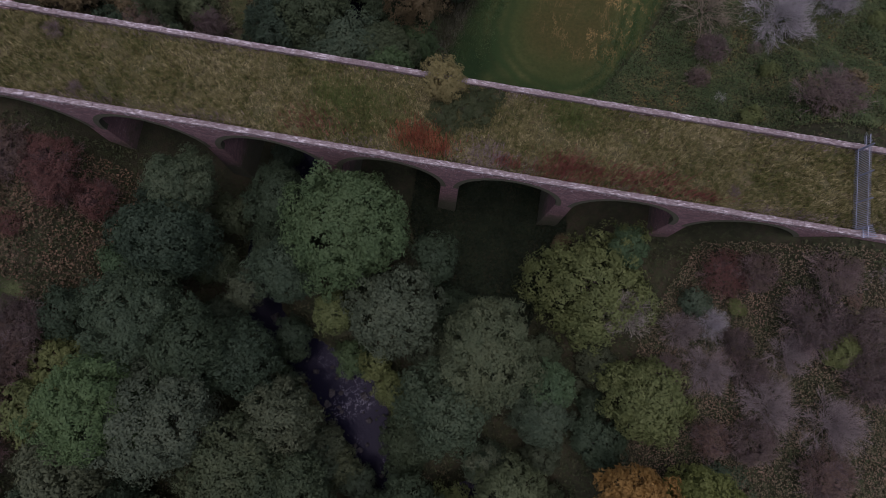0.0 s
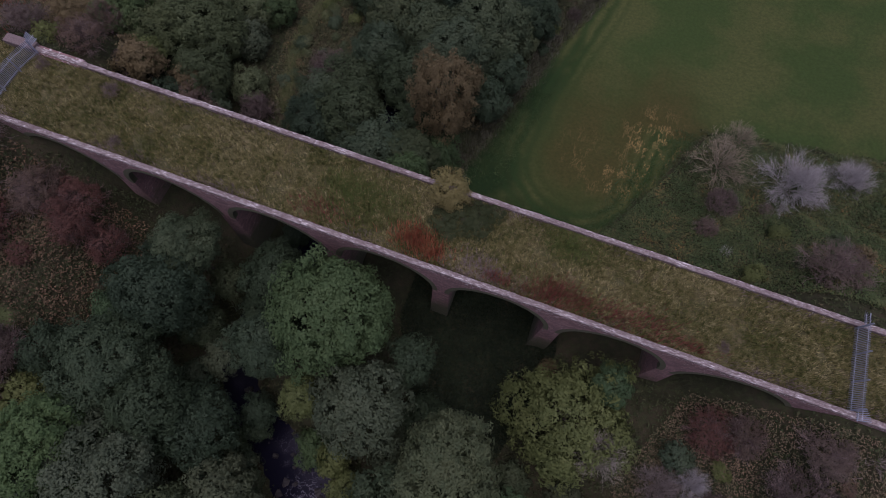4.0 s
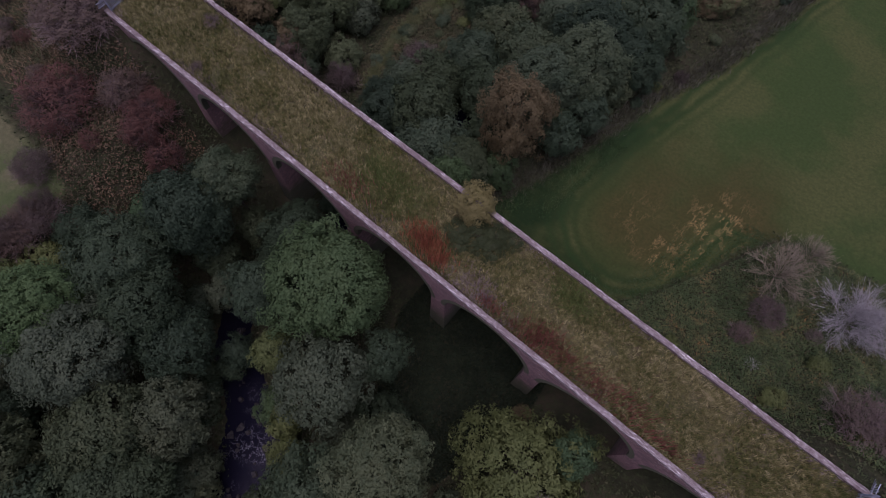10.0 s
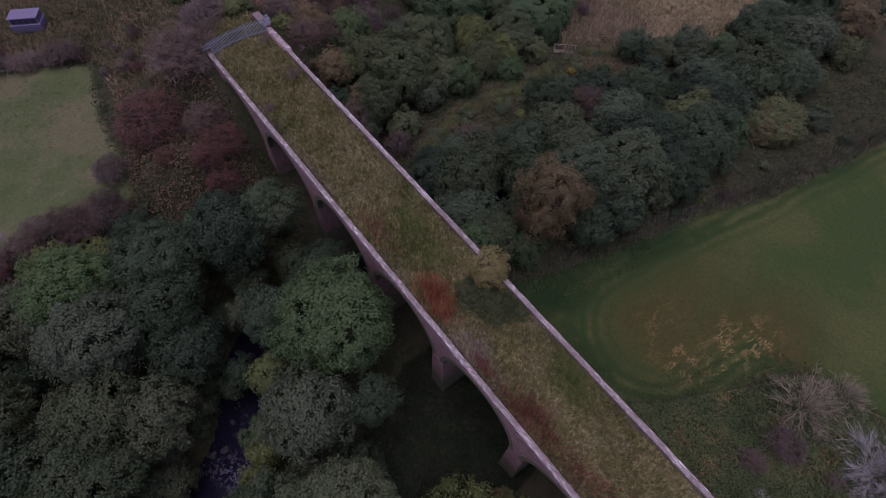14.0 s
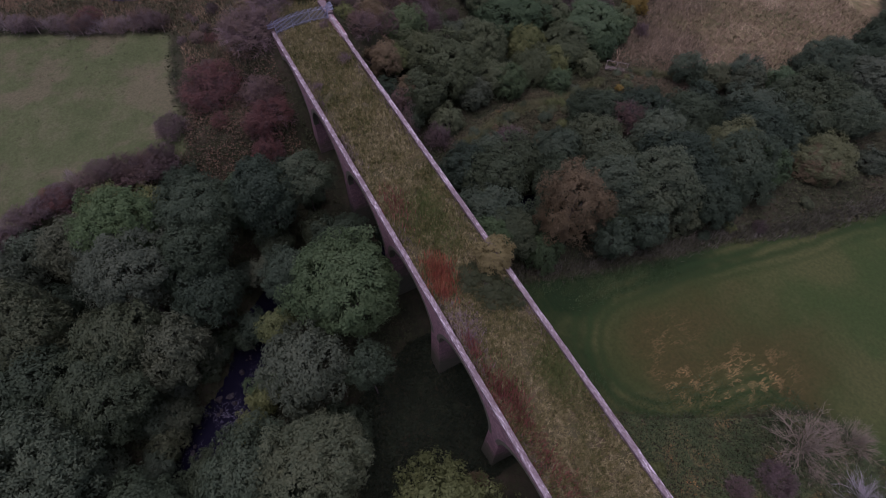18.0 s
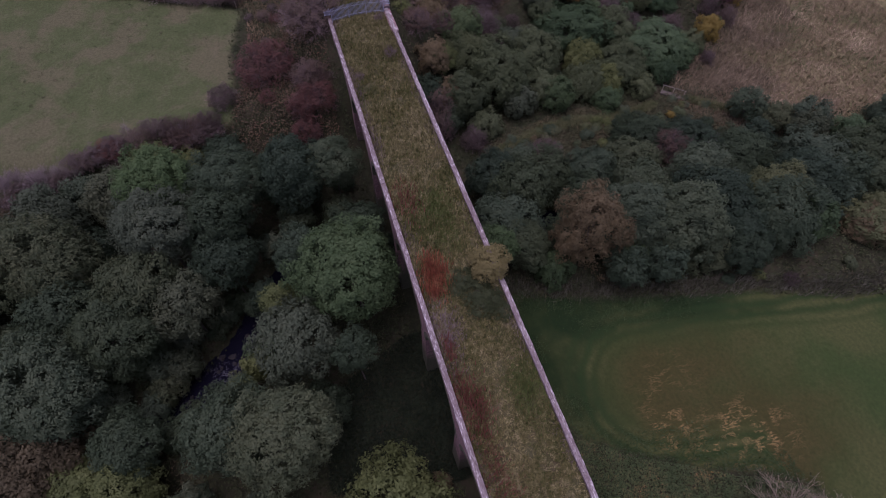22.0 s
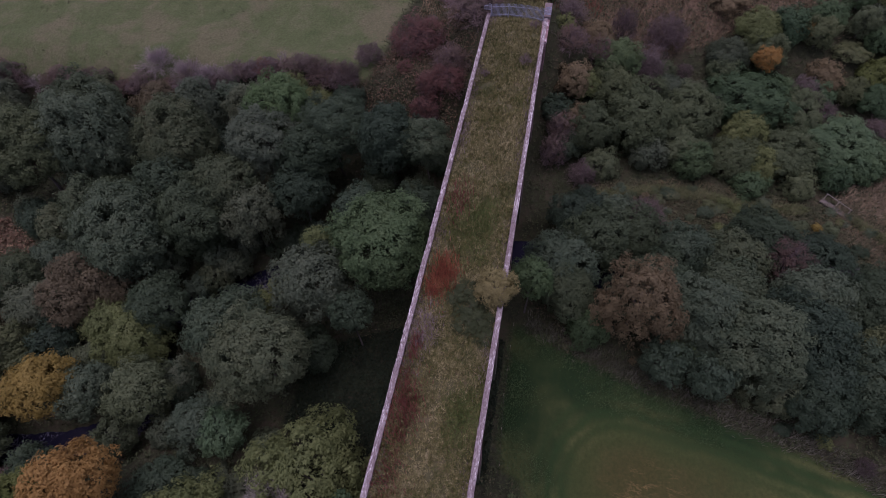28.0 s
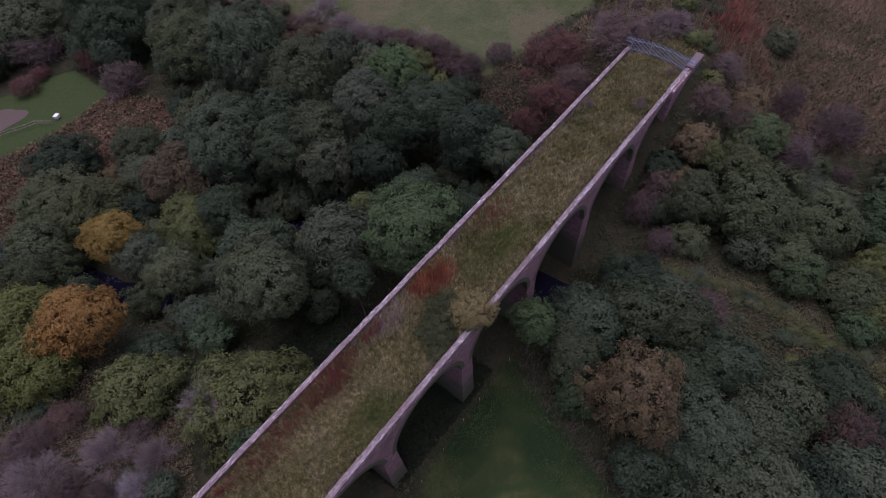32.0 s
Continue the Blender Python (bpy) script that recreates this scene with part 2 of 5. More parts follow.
def ground_mat():
    m, nt, b = mat("valley_ground", 1.0)
    b.inputs["Specular IOR Level"].default_value = 0.05
    p = position(nt)
    n_big, n_mid, n_fine, n_hair = (noise_tex(nt, p, s, 5, 0.6) for s in (0.06, 0.35, 2.2, 14.0))
    edge = calc(nt, "MULTIPLY_ADD", n_mid, 3.0, -1.5)

    def zone(name):
        at = nt.nodes.new("ShaderNodeAttribute")
        at.attribute_name = name
        return calc(nt, "ADD", at.outputs["Fac"], edge)

    scrub = ramp(nt, n_mid, [(0.3, (0.016, 0.019, 0.011)), (0.5, (0.028, 0.028, 0.017)), (0.7, (0.050, 0.040, 0.027))])
    scrub = mix(nt, step(nt, n_fine, 0.45, 0.7), scrub, (0.035, 0.042, 0.020))
    # mown field: rings that follow its edge, lush margin, dry yellow middle
    fz = zone("field_north")
    mown = nt.nodes.new("ShaderNodeAttribute")
    mown.attribute_name = "mown"
    mr = calc(nt, "MULTIPLY_ADD", n_mid, 1.2, calc(nt, "ADD", mown.outputs["Fac"], -0.6))
    sway = calc(nt, "ADD", mr, calc(nt, "MULTIPLY_ADD", noise_tex(nt, p, 0.11, 3), 2.4, -1.2))
    ring = calc(nt, "MULTIPLY_ADD", calc(nt, "SINE", calc(nt, "MULTIPLY", calc(nt, "MULTIPLY_ADD", n_fine, 0.5, sway), 4.2)), 0.5, 0.5)
    ring = calc(nt, "MULTIPLY", ring, calc(nt, "MULTIPLY", step(nt, mr, 6.5, 2.5), step(nt, mr, -0.5, 0.8)))
    wear = nt.nodes.new("ShaderNodeAttribute")
    wear.attribute_name = "dry_patch"
    worn = calc(nt, "MULTIPLY_ADD", n_mid, 1.0, calc(nt, "MULTIPLY_ADD", n_big, 0.8, calc(nt, "ADD", wear.outputs["Fac"], -0.9)))
    f_col = mix(nt, step(nt, mr, 1.0, 5.0), (0.009, 0.023, 0.008), (0.037, 0.061, 0.018))
    f_col = mix(nt, step(nt, noise_tex(nt, p, 0.09, 5), 0.40, 0.62), f_col, (0.064, 0.074, 0.025))
    f_col = mix(nt, calc(nt, "MULTIPLY", ring, 0.8), f_col, (0.017, 0.038, 0.012))
    f_col = mix(nt, calc(nt, "MULTIPLY", calc(nt, "MULTIPLY", step(nt, worn, -0.9, 0.5), step(nt, calc(nt, "MULTIPLY_ADD", n_fine, 2.5, mr), 2.8, 7.4)), 0.8), f_col, (0.052, 0.042, 0.015))
    f_col = mix(nt, calc(nt, "MULTIPLY", step(nt, n_fine, 0.35, 0.75), 0.4), f_col, (0.022, 0.036, 0.011))
    turned = mapping(nt, "Object", (1.5, 0.5, 1))
    turned.node.inputs["Rotation"].default_value = (0, 0, radians(-24))
    vein = noise_tex(nt, turned, 0.8, 8, 0.76)
    vein = calc(nt, "ABSOLUTE", calc(nt, "SUBTRACT", vein, 0.53))
    dry = calc(nt, "MULTIPLY", step(nt, wear.outputs["Fac"], 0.1, 0.9), step(nt, vein, 0.024, 0.002))
    dry = calc(nt, "MULTIPLY", dry, step(nt, noise_tex(nt, p, 0.55, 4), 0.42, 0.56))
    f_col = mix(nt, calc(nt, "MULTIPLY", dry, 0.85), f_col, (0.32, 0.205, 0.080))
    f_col = mix(nt, 1.0, f_col, (0.89, 0.90, 0.92), "MULTIPLY")
    col = mix(nt, step(nt, fz, -0.5, 0.6), scrub, f_col)
    # grazed pasture
    wz = zone("field_west")
    w_col = ramp(nt, n_mid, [(0.3, (0.050, 0.069, 0.027)), (0.55, (0.064, 0.080, 0.034)), (0.75, (0.088, 0.092, 0.048))])
    w_col = mix(nt, calc(nt, "MULTIPLY", step(nt, n_fine, 0.52, 0.72), 0.5), w_col, (0.062, 0.080, 0.032))
    w_col = mix(nt, calc(nt, "MULTIPLY", step(nt, noise_tex(nt, p, 0.12, 6, 0.65), 0.48, 0.62), 0.5), w_col, (0.112, 0.094, 0.060))
    w_col = mix(nt, calc(nt, "MULTIPLY", step(nt, noise_tex(nt, p, 0.9, 5, 0.7), 0.58, 0.68), 0.5), w_col, (0.040, 0.056, 0.022))
    col = mix(nt, step(nt, wz, -0.5, 0.6), col, w_col)
    # rough straw-coloured meadow
    mz = zone("meadow")
    stretch = noise_tex(nt, mapping(nt, "Object", (0.5, 1.6, 1)), 1.3, 6, 0.7)
    m_col = ramp(nt, stretch, [(0.3, (0.073, 0.082, 0.031)), (0.5, (0.137, 0.121, 0.06)), (0.7, (0.26, 0.218, 0.124))])
    m_col = mix(nt, calc(nt, "MULTIPLY", step(nt, n_mid, 0.5, 0.68), 0.5), m_col, (0.115, 0.075, 0.046))
    m_col = mix(nt, calc(nt, "MULTIPLY", step(nt, noise_tex(nt, p, 0.10, 5), 0.48, 0.60), 0.7), m_col, (0.060, 0.074, 0.030))
    col = mix(nt, step(nt, mz, -0.8, 1.0), col, m_col)
    # garden lawn
    l_col = mix(nt, n_fine, (0.031, 0.053, 0.017), (0.044, 0.067, 0.024))
    at2 = nt.nodes.new("ShaderNodeAttribute")
    at2.attribute_name = "lawn"
    col = mix(nt, step(nt, calc(nt, "MULTIPLY_ADD", edge, 0.3, at2.outputs["Fac"]), -0.2, 0.3), col, l_col)
    # leaf litter and bracken
    bz = zone("bracken")
    b_col = ramp(nt, n_fine, [(0.3, (0.050, 0.036, 0.025)), (0.5, (0.10, 0.068, 0.046)), (0.7, (0.17, 0.118, 0.078))])
    col = mix(nt, calc(nt, "MULTIPLY", step(nt, bz, -0.8, 0.8), calc(nt, "MULTIPLY_ADD", step(nt, n_mid, 0.35, 0.6), 0.5, 0.5)), col, b_col)
    col = mix(nt, calc(nt, "MULTIPLY", step(nt, noise_tex(nt, p, 3.2, 6, 0.75), 0.36, 0.64), 0.32), col, (0.017, 0.022, 0.010))
    nt.links.new(col, b.inputs["Base Color"])
    bump(nt, b, calc(nt, "MULTIPLY_ADD", n_hair, 0.4, n_fine), 0.8, 0.15)
    return m


def water_mat():
    m, nt, b = mat("stream_water", 0.08)
    b.inputs["Base Color"].default_value = (0.030, 0.026, 0.028, 1)
    b.inputs["Specular IOR Level"].default_value = 0.04
    b.inputs["Specular Tint"].default_value = (0.85, 0.82, 1.0, 1)
    p = position(nt)
    sep = nt.nodes.new("ShaderNodeSeparateXYZ")
    nt.links.new(p, sep.inputs[0])
    rip = calc(nt, "ABSOLUTE", calc(nt, "SUBTRACT", noise_tex(nt, p, 0.9, 6, 0.7), 0.5))
    foam = calc(nt, "MULTIPLY", calc(nt, "MULTIPLY", step(nt, rip, 0.009, 0.002), 0.7), calc(nt, "MULTIPLY", step(nt, noise_tex(nt, p, 0.22, 3), 0.45, 0.56), step(nt, calc(nt, "MULTIPLY", sep.outputs[1], -1.0), 2.0, 5.0)))
    nt.links.new(mix(nt, foam, (0.006, 0.006, 0.012), (0.24, 0.24, 0.28)), b.inputs["Base Color"])
    nt.links.new(calc(nt, "MULTIPLY_ADD", foam, 0.6, 0.08), b.inputs["Roughness"])
    bump(nt, b, noise_tex(nt, p, 3.0, 5), 0.35, 0.08)
    return m


def turf_mat():
    m, nt, b = mat("deck_turf", 0.95)
    p = position(nt)
    v, w = noise_tex(nt, p, 0.5, 5), noise_tex(nt, p, 8.0, 5)
    c = ramp(nt, v, [(0.3, (0.052, 0.054, 0.022)), (0.5, (0.082, 0.076, 0.034)), (0.7, (0.112, 0.088, 0.048))])
    nt.links.new(mix(nt, calc(nt, "MULTIPLY", w, 0.6), c, (0.035, 0.035, 0.016)), b.inputs["Base Color"])
    bump(nt, b, w, 0.9, 0.12)
    return m


def grass_mat(name, stops, scale=0.28, rand=0.4, tuft=1.0):
    """Rank grass: drifts of green, straw and fawn, each blade its own tone."""
    m, nt, b = mat(name, 0.8)
    b.inputs["Specular IOR Level"].default_value = 0.10
    geo = nt.nodes.new("ShaderNodeNewGeometry")
    a = noise_tex(nt, geo.outputs["Position"], scale, 4, 0.6)
    t = noise_tex(nt, geo.outputs["Position"], 2.6, 5, 0.7)
    a = calc(nt, "MULTIPLY_ADD", t, tuft, calc(nt, "MULTIPLY_ADD", a, 1.4, -0.2 - rand / 2 - tuft / 2))
    v = calc(nt, "MULTIPLY_ADD", geo.outputs["Random Per Island"], rand, a, clamp=True)
    nt.links.new(ramp(nt, v, stops), b.inputs["Base Color"])
    return m


GRASS = grass_mat("rank_grass", [(0.05, (0.036, 0.048, 0.013)), (0.35, (0.078, 0.083, 0.027)), (0.65, (0.142, 0.128, 0.052)), (1.0, (0.310, 0.275, 0.150))], 0.22, 0.5, 2.0)
WILLOWHERB = grass_mat("dead_willowherb", [(0.05, (0.11, 0.040, 0.026)), (0.5, (0.28, 0.092, 0.052)), (1.0, (0.48, 0.235, 0.12))], 0.6)
UNDER = grass_mat("undergrowth_leaves", [(0.05, (0.020, 0.030, 0.013)), (0.46, (0.034, 0.044, 0.019)), (0.76, (0.048, 0.050, 0.025)), (0.94, (0.076, 0.060, 0.036)), (1.0, (0.13, 0.10, 0.055))], 0.22)
FERN = grass_mat("dead_bracken", [(0.05, (0.048, 0.034, 0.020)), (0.5, (0.098, 0.066, 0.039)), (1.0, (0.20, 0.140, 0.084))], 0.5)
GROUND, WATER, TURF = ground_mat(), water_mat(), turf_mat()

# ---------------------------------------------------------------- mesh helpers


def quick_mesh(name, verts, faces, material, smooth=False):
    me = bpy.data.meshes.new(name)
    verts, faces = np.asarray(verts, np.float32), np.asarray(faces, np.int32)
    k = faces.shape[1]
    me.vertices.add(len(verts))
    me.vertices.foreach_set("co", verts.ravel())
    me.loops.add(faces.size)
    me.loops.foreach_set("vertex_index", faces.ravel())
    me.polygons.add(len(faces))
    me.polygons.foreach_set("loop_start", np.arange(0, faces.size, k, dtype=np.int32))
    me.update(calc_edges=True)
    if smooth:
        me.polygons.foreach_set("use_smooth", np.ones(len(faces), bool))
    me.materials.append(material)
    return me


def child(name, me, parent, label="", m=None):
    ob = new(name, me)
    ob.parent = parent
    if m is not None:
        ob.matrix_basis = m
    if label:
        ob["label"] = label
    return ob


def part(name, bm, material, parent, label=""):
    bmesh.ops.recalc_face_normals(bm, faces=bm.faces)
    me = bpy.data.meshes.new(name)
    bm.to_mesh(me)
    bm.free()
    me.materials.append(material)
    return child(name, me, parent, label)


def box(bm, lo, hi, bevel=0.0):
    r = bmesh.ops.create_cube(bm, size=1)
    vs = r["verts"]
    for v in vs:
        v.co = Vector([lo[i] + (v.co[i] + 0.5) * (hi[i] - lo[i]) for i in range(3)])
    if bevel:
        es = list({e for v in vs for e in v.link_edges})
        bmesh.ops.bevel(bm, geom=es, offset=bevel, segments=1, affect="EDGES")
    return vs


def thing(name, place, label, category, group="", rot=0.0, scale=(1, 1, 1)):
    ob = new(name)
    ob.matrix_basis = Matrix.LocRotScale(place, Euler((0, 0, rot)), Vector(scale))
    return tagged(ob, label, category, group)


# ---------------------------------------------------------------- the valley
STREAM = [(-9, 120), (-11, 90), (-11.5, 75), (-11.5, 60), (-12.5, 45), (-15.5, 33), (-17.8, 24), (-16.8, 14), (-18.8, 7), (-18.6, 1.8), (-15.5, -2.4), (-11, -4.2), (-8.2, -5.5), (-6.2, -8.2),
          (-4.2, -11.2), (-2.9, -15), (-0.8, -18.6), (3.2, -18.5), (5.6, -15.4), (8.2, -14.0), (12, -16), (15, -22), (18, -34), (30, -60), (60, -120)]
DECK_Z, CAP_Z, NEAR_Y, FAR_Y, MID_Y = 17.98, 18.46, 13.50, 21.30, 17.40
FIELD_NORTH = [(-6.2, 22.5), (4.0, 22.5), (9.0, 23.0), (12.2, 26.5), (14.6, 29.6), (19.0, 38.7), (21.9, 44.5), (30.5, 46.2), (40.7, 47), (157.9, 52), (157.9, 190), (38.3, 190), (10.1, 82.5), (6.2, 61.5), (2.5, 52), (0.2, 42.6), (-2.8, 31.5), (-5.7, 25.8)]
FIELD_WEST = [(-34.8, -1.2), (-45.9, -0.2), (-58.8, 2.0), (-71.2, -24), (-90, -63), (-90, -90), (-31, -90), (-31.0, -60), (-31.4, -45), (-31.9, -33.6), (-32.5, -23), (-35.1, -14)]
MEADOW = [(-31.2, 62), (-24.4, 68), (-17.5, 78), (-15.6, 95), (-38.1, 150), (-126.3, 150), (-116.5, 100), (-59.7, 92), (-45.0, 80), (-38.1, 73)]
# shaded ground under and beside the arches; its nettles carry the shade as colour
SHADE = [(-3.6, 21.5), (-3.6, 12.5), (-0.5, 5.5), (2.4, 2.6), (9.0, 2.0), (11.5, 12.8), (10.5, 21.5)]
CLEARING = [(1.0, 12.5), (3.0, 5.0), (8.6, 3.0), (10.6, 12.8)]
LAWN = [(-5.0, -53.2), (-2, -52.2), (13, -51.6), (30, -56), (30, -66), (6, -68), (-5, -64)]
STRIP = [(-27.5, 29.0), (-30, 41), (-29.5, 56), (-28, 65), (-20, 64), (-20.5, 54), (-21.5, 44), (-23.0, 34)]
BRACKEN = [(22, -42), (17, -43), (14.5, -50.5), (8, -51.6), (2, -51.8), (-4, -52.6), (-9, -44), (-6, -38), (4, -37), (14, -39)]
HILLSIDE = [(-46, 25), (-52, 23), (-62, 21), (-100, 18), (-100, 70), (-62, 60), (-54, 45), (-49, 34)]


def sdf(poly, x, y):
    """Signed distance to a polygon, positive inside."""
    d = np.full(x.shape, 1e9)
    inside = np.zeros(x.shape, bool)
    for (ax, ay), (bx, by) in zip(poly, poly[1:] + poly[:1]):
        ex, ey = bx - ax, by - ay
        u = np.clip(((x - ax) * ex + (y - ay) * ey) / (ex * ex + ey * ey), 0, 1)
        d = np.minimum(d, np.hypot(x - ax - u * ex, y - ay - u * ey))
        cross = ((ay > y) != (by > y)) & (x < ex * (y - ay) / (ey if ey else 1e-9) + ax)
        inside ^= cross
    return np.where(inside, d, -d)


def stream_dist(x, y):
    d = np.full(np.shape(x), 1e9)
    for (ax, ay), (bx, by) in zip(STREAM, STREAM[1:]):
        ex, ey = bx - ax, by - ay
        u = np.clip(((x - ax) * ex + (y - ay) * ey) / (ex * ex + ey * ey), 0, 1)
        d = np.minimum(d, np.hypot(x - ax - u * ex, y - ay - u * ey))
    return d


def ss(a, b, v):
    t = np.clip((v - a) / (b - a), 0, 1)
    return t * t * (3 - 2 * t)


def height(x, y):
    x, y = np.asarray(x, float), np.asarray(y, float)
    k = ss(10, 32, y)
    h = 5.0 + 8.0 * ss(-25 - 14 * k, -37 - 26 * k, x)
    h = h + 8.0 * (1 - ss(18, 34, y)) * ss(6, 36, x) + 3.0 * ss(18, 34, y) * ss(22, 60, x)
    h = h + 2.6 * ss(0, 1, (x - 14) / 12) * (1 - ss(4, 14, np.abs(y - 34)))
    h = h + 0.35 * np.sin(x * 0.35 + 1.3 * np.sin(y * 0.23)) * np.sin(y * 0.31 + 0.7) * ss(0, 4, stream_dist(x, y)) * (1 - ss(-2, 2, sdf(FIELD_NORTH, x, y)))
    d = stream_dist(x, y)
    d = d - 2.0 * np.exp(-((x + 6.2) ** 2 + (y + 8.5) ** 2) / 34)
    h = np.minimum(h, 1.9 + 3.2 * ss(0.8, 5.0, d) + np.maximum(0, d - 5) * 1.2)
    side = 17.80 - 0.62 * np.maximum(0, np.abs(y - MID_Y) - 3.7)
    h = np.maximum(h, np.where(x < 0, side - 0.85 * np.maximum(0, x + 42.8), side - 0.85 * np.maximum(0, 32.0 - x)))
    return h


def axis(lo, hi, step_in, reach):
    core = list(np.arange(lo, hi + 1e-6, step_in))
    s, v = step_in, hi
    while v < reach:
        s *= 1.35
        v += s
        core.append(v)
    s, v = step_in, lo
    while v > -reach:
        s *= 1.35
        v -= s
        core.insert(0, v)
    return np.array(core)


gx, gy = axis(-100, 62, 1.0, 3000), axis(-92, 125, 1.0, 3000)
GX, GY = np.meshgrid(gx, gy)
GZ = height(GX, GY)
nx, ny = len(gx), len(gy)
idx = np.arange(nx * ny).reshape(ny, nx)
quads = np.stack([idx[:-1, :-1], idx[:-1, 1:], idx[1:, 1:], idx[1:, :-1]], -1).reshape(-1, 4)
gm = quick_mesh("ground", np.stack([GX, GY, GZ], -1).reshape(-1, 3), quads, GROUND, True)
for zone_name, poly in (("field_north", FIELD_NORTH), ("field_west", FIELD_WEST), ("meadow", MEADOW), ("lawn", LAWN), ("bracken", BRACKEN)):
    a = gm.attributes.new(zone_name, "FLOAT", "POINT")
    a.data.foreach_set("value", np.clip(sdf(poly, GX, GY), -40, 40).ravel().astype(np.float32))
hill = gm.attributes["bracken"]
hv = np.maximum(np.clip(sdf(BRACKEN, GX, GY), -40, 40), np.clip(sdf(HILLSIDE, GX, GY), -40, 40))
hill.data.foreach_set("value", hv.ravel().astype(np.float32))
a = gm.attributes.new("mown", "FLOAT", "POINT")
along = (GX - 8.8) * 0.18 + (GY - 35.5) * 0.984
across = (GX - 8.8) * 0.984 - (GY - 35.5) * 0.18
spine = np.where(along < 0, np.hypot(along, across), np.where((across > 0) & (along > 9), np.maximum(0, 5 - along * 0.2), np.abs(across)))
a.data.foreach_set("value", (9.2 - spine).ravel().astype(np.float32))
a = gm.attributes.new("dry_patch", "FLOAT", "POINT")
dryv = np.maximum(1.2 - np.hypot((GX - 16.3) / 4.5, (GY - 41.0) / 7.0), 1.0 - np.hypot((GX - 12.9) / 6, (GY - 35.0) / 4.0))
dryv = np.maximum(dryv, 0.55 - np.hypot((GX - 8.5) / 9, (GY - 37.0) / 13))
a.data.foreach_set("value", dryv.ravel().astype(np.float32))
tagged(new("ground", gm), "valley floor of fields, scrub and leaf litter", "ground", kind="structure")

# the stream: a ribbon of water with uneven banks
wv, wf = [], []
pts = []
for (ax, ay), (bx, by) in zip(STREAM, STREAM[1:]):
    n = max(2, int(math.hypot(bx - ax, by - ay) / 1.2))
    pts += [(ax + (bx - ax) * i / n, ay + (by - ay) * i / n) for i in range(n)]
for i, (x, y) in enumerate(pts):
    x2, y2 = pts[min(i + 1, len(pts) - 1)]
    x1, y1 = pts[max(i - 1, 0)]
    l = math.hypot(x2 - x1, y2 - y1)
    px, py = -(y2 - y1) / l, (x2 - x1) / l
    w = 2.9 + 2.6 * math.exp(-((x + 6.2) ** 2 + (y + 8.5) ** 2) / 60)
    for s in (-w, -1.2, 1.2, w):
        wv.append((x + px * s, y + py * s, 2.75 - 0.004 * i))
pts_stream = list(pts)
for i in range(len(pts) - 1):
    for j in range(3):
        wf.append((i * 4 + j, i * 4 + j + 1, i * 4 + j + 5, i * 4 + j + 4))
tagged(new("water", quick_mesh("water", wv, wf, WATER)), "dark shallow stream with small rapids under trees", "stream", kind="structure")

# ---------------------------------------------------------------- the viaduct
RISE, HALF_PIER, SPRING_Z = 4.42, 0.78, 12.90
PIERS = [-32.4, -21.7, -10.9, -0.35, 10.05, 20.4]
SUPPORTS = [-43.0, *PIERS, 30.85]
BAYS = [((a + b) / 2, (b - a) / 2 - HALF_PIER) for a, b in zip(SUPPORTS, SUPPORTS[1:])]
viaduct = thing("viaduct", (0, 0, 0), "disused red sandstone railway viaduct with round arches and a grassed deck", "viaduct")


def pier_mesh(x, foot):
    """A tapering pier with a plinth below and an impost band at the springing."""
    bm = bmesh.new()
    half = HALF_PIER
    vs = box(bm, (x - half, NEAR_Y, foot), (x + half, FAR_Y, SPRING_Z - 0.22))
    for v in vs:
        if v.co.z < foot + 0.1:
            v.co.x = x + (v.co.x - x) * 1.22
            v.co.y = MID_Y + (v.co.y - MID_Y) * 1.05
    box(bm, (x - half - 0.02, NEAR_Y - 0.015, SPRING_Z - 0.22), (x + half + 0.02, FAR_Y + 0.015, SPRING_Z), 0.01)
    return bm


for x in PIERS:
    foot = float(min(height(np.array([x, x]), np.array([NEAR_Y, FAR_Y])))) - 0.6
    part("pier", pier_mesh(x, foot), STONE, viaduct)

SEG = 28
VOUSSOIRS = 27


def wedge_mesh():
    """One stone of an arch ring, standing at the crown."""
    bm = bmesh.new()
    a = math.pi / VOUSSOIRS * 0.485
    vs = []
    for y in (0.0, 0.55):
        for s, rr in ((-1, RISE - 0.005), (1, RISE - 0.005), (1, RISE + 0.46), (-1, RISE + 0.46)):
            vs.append(bm.verts.new((rr * math.sin(s * a), y, rr * math.cos(s * a))))
    for q in ((0, 1, 2, 3), (7, 6, 5, 4), (0, 4, 5, 1), (1, 5, 6, 2), (2, 6, 7, 3), (3, 7, 4, 0)):
        bm.faces.new([vs[k] for k in q])
    bmesh.ops.recalc_face_normals(bm, faces=bm.faces)
    me = bpy.data.meshes.new("voussoir")
    bm.to_mesh(me)
    bm.free()
    me.materials.append(STONE)
    return me


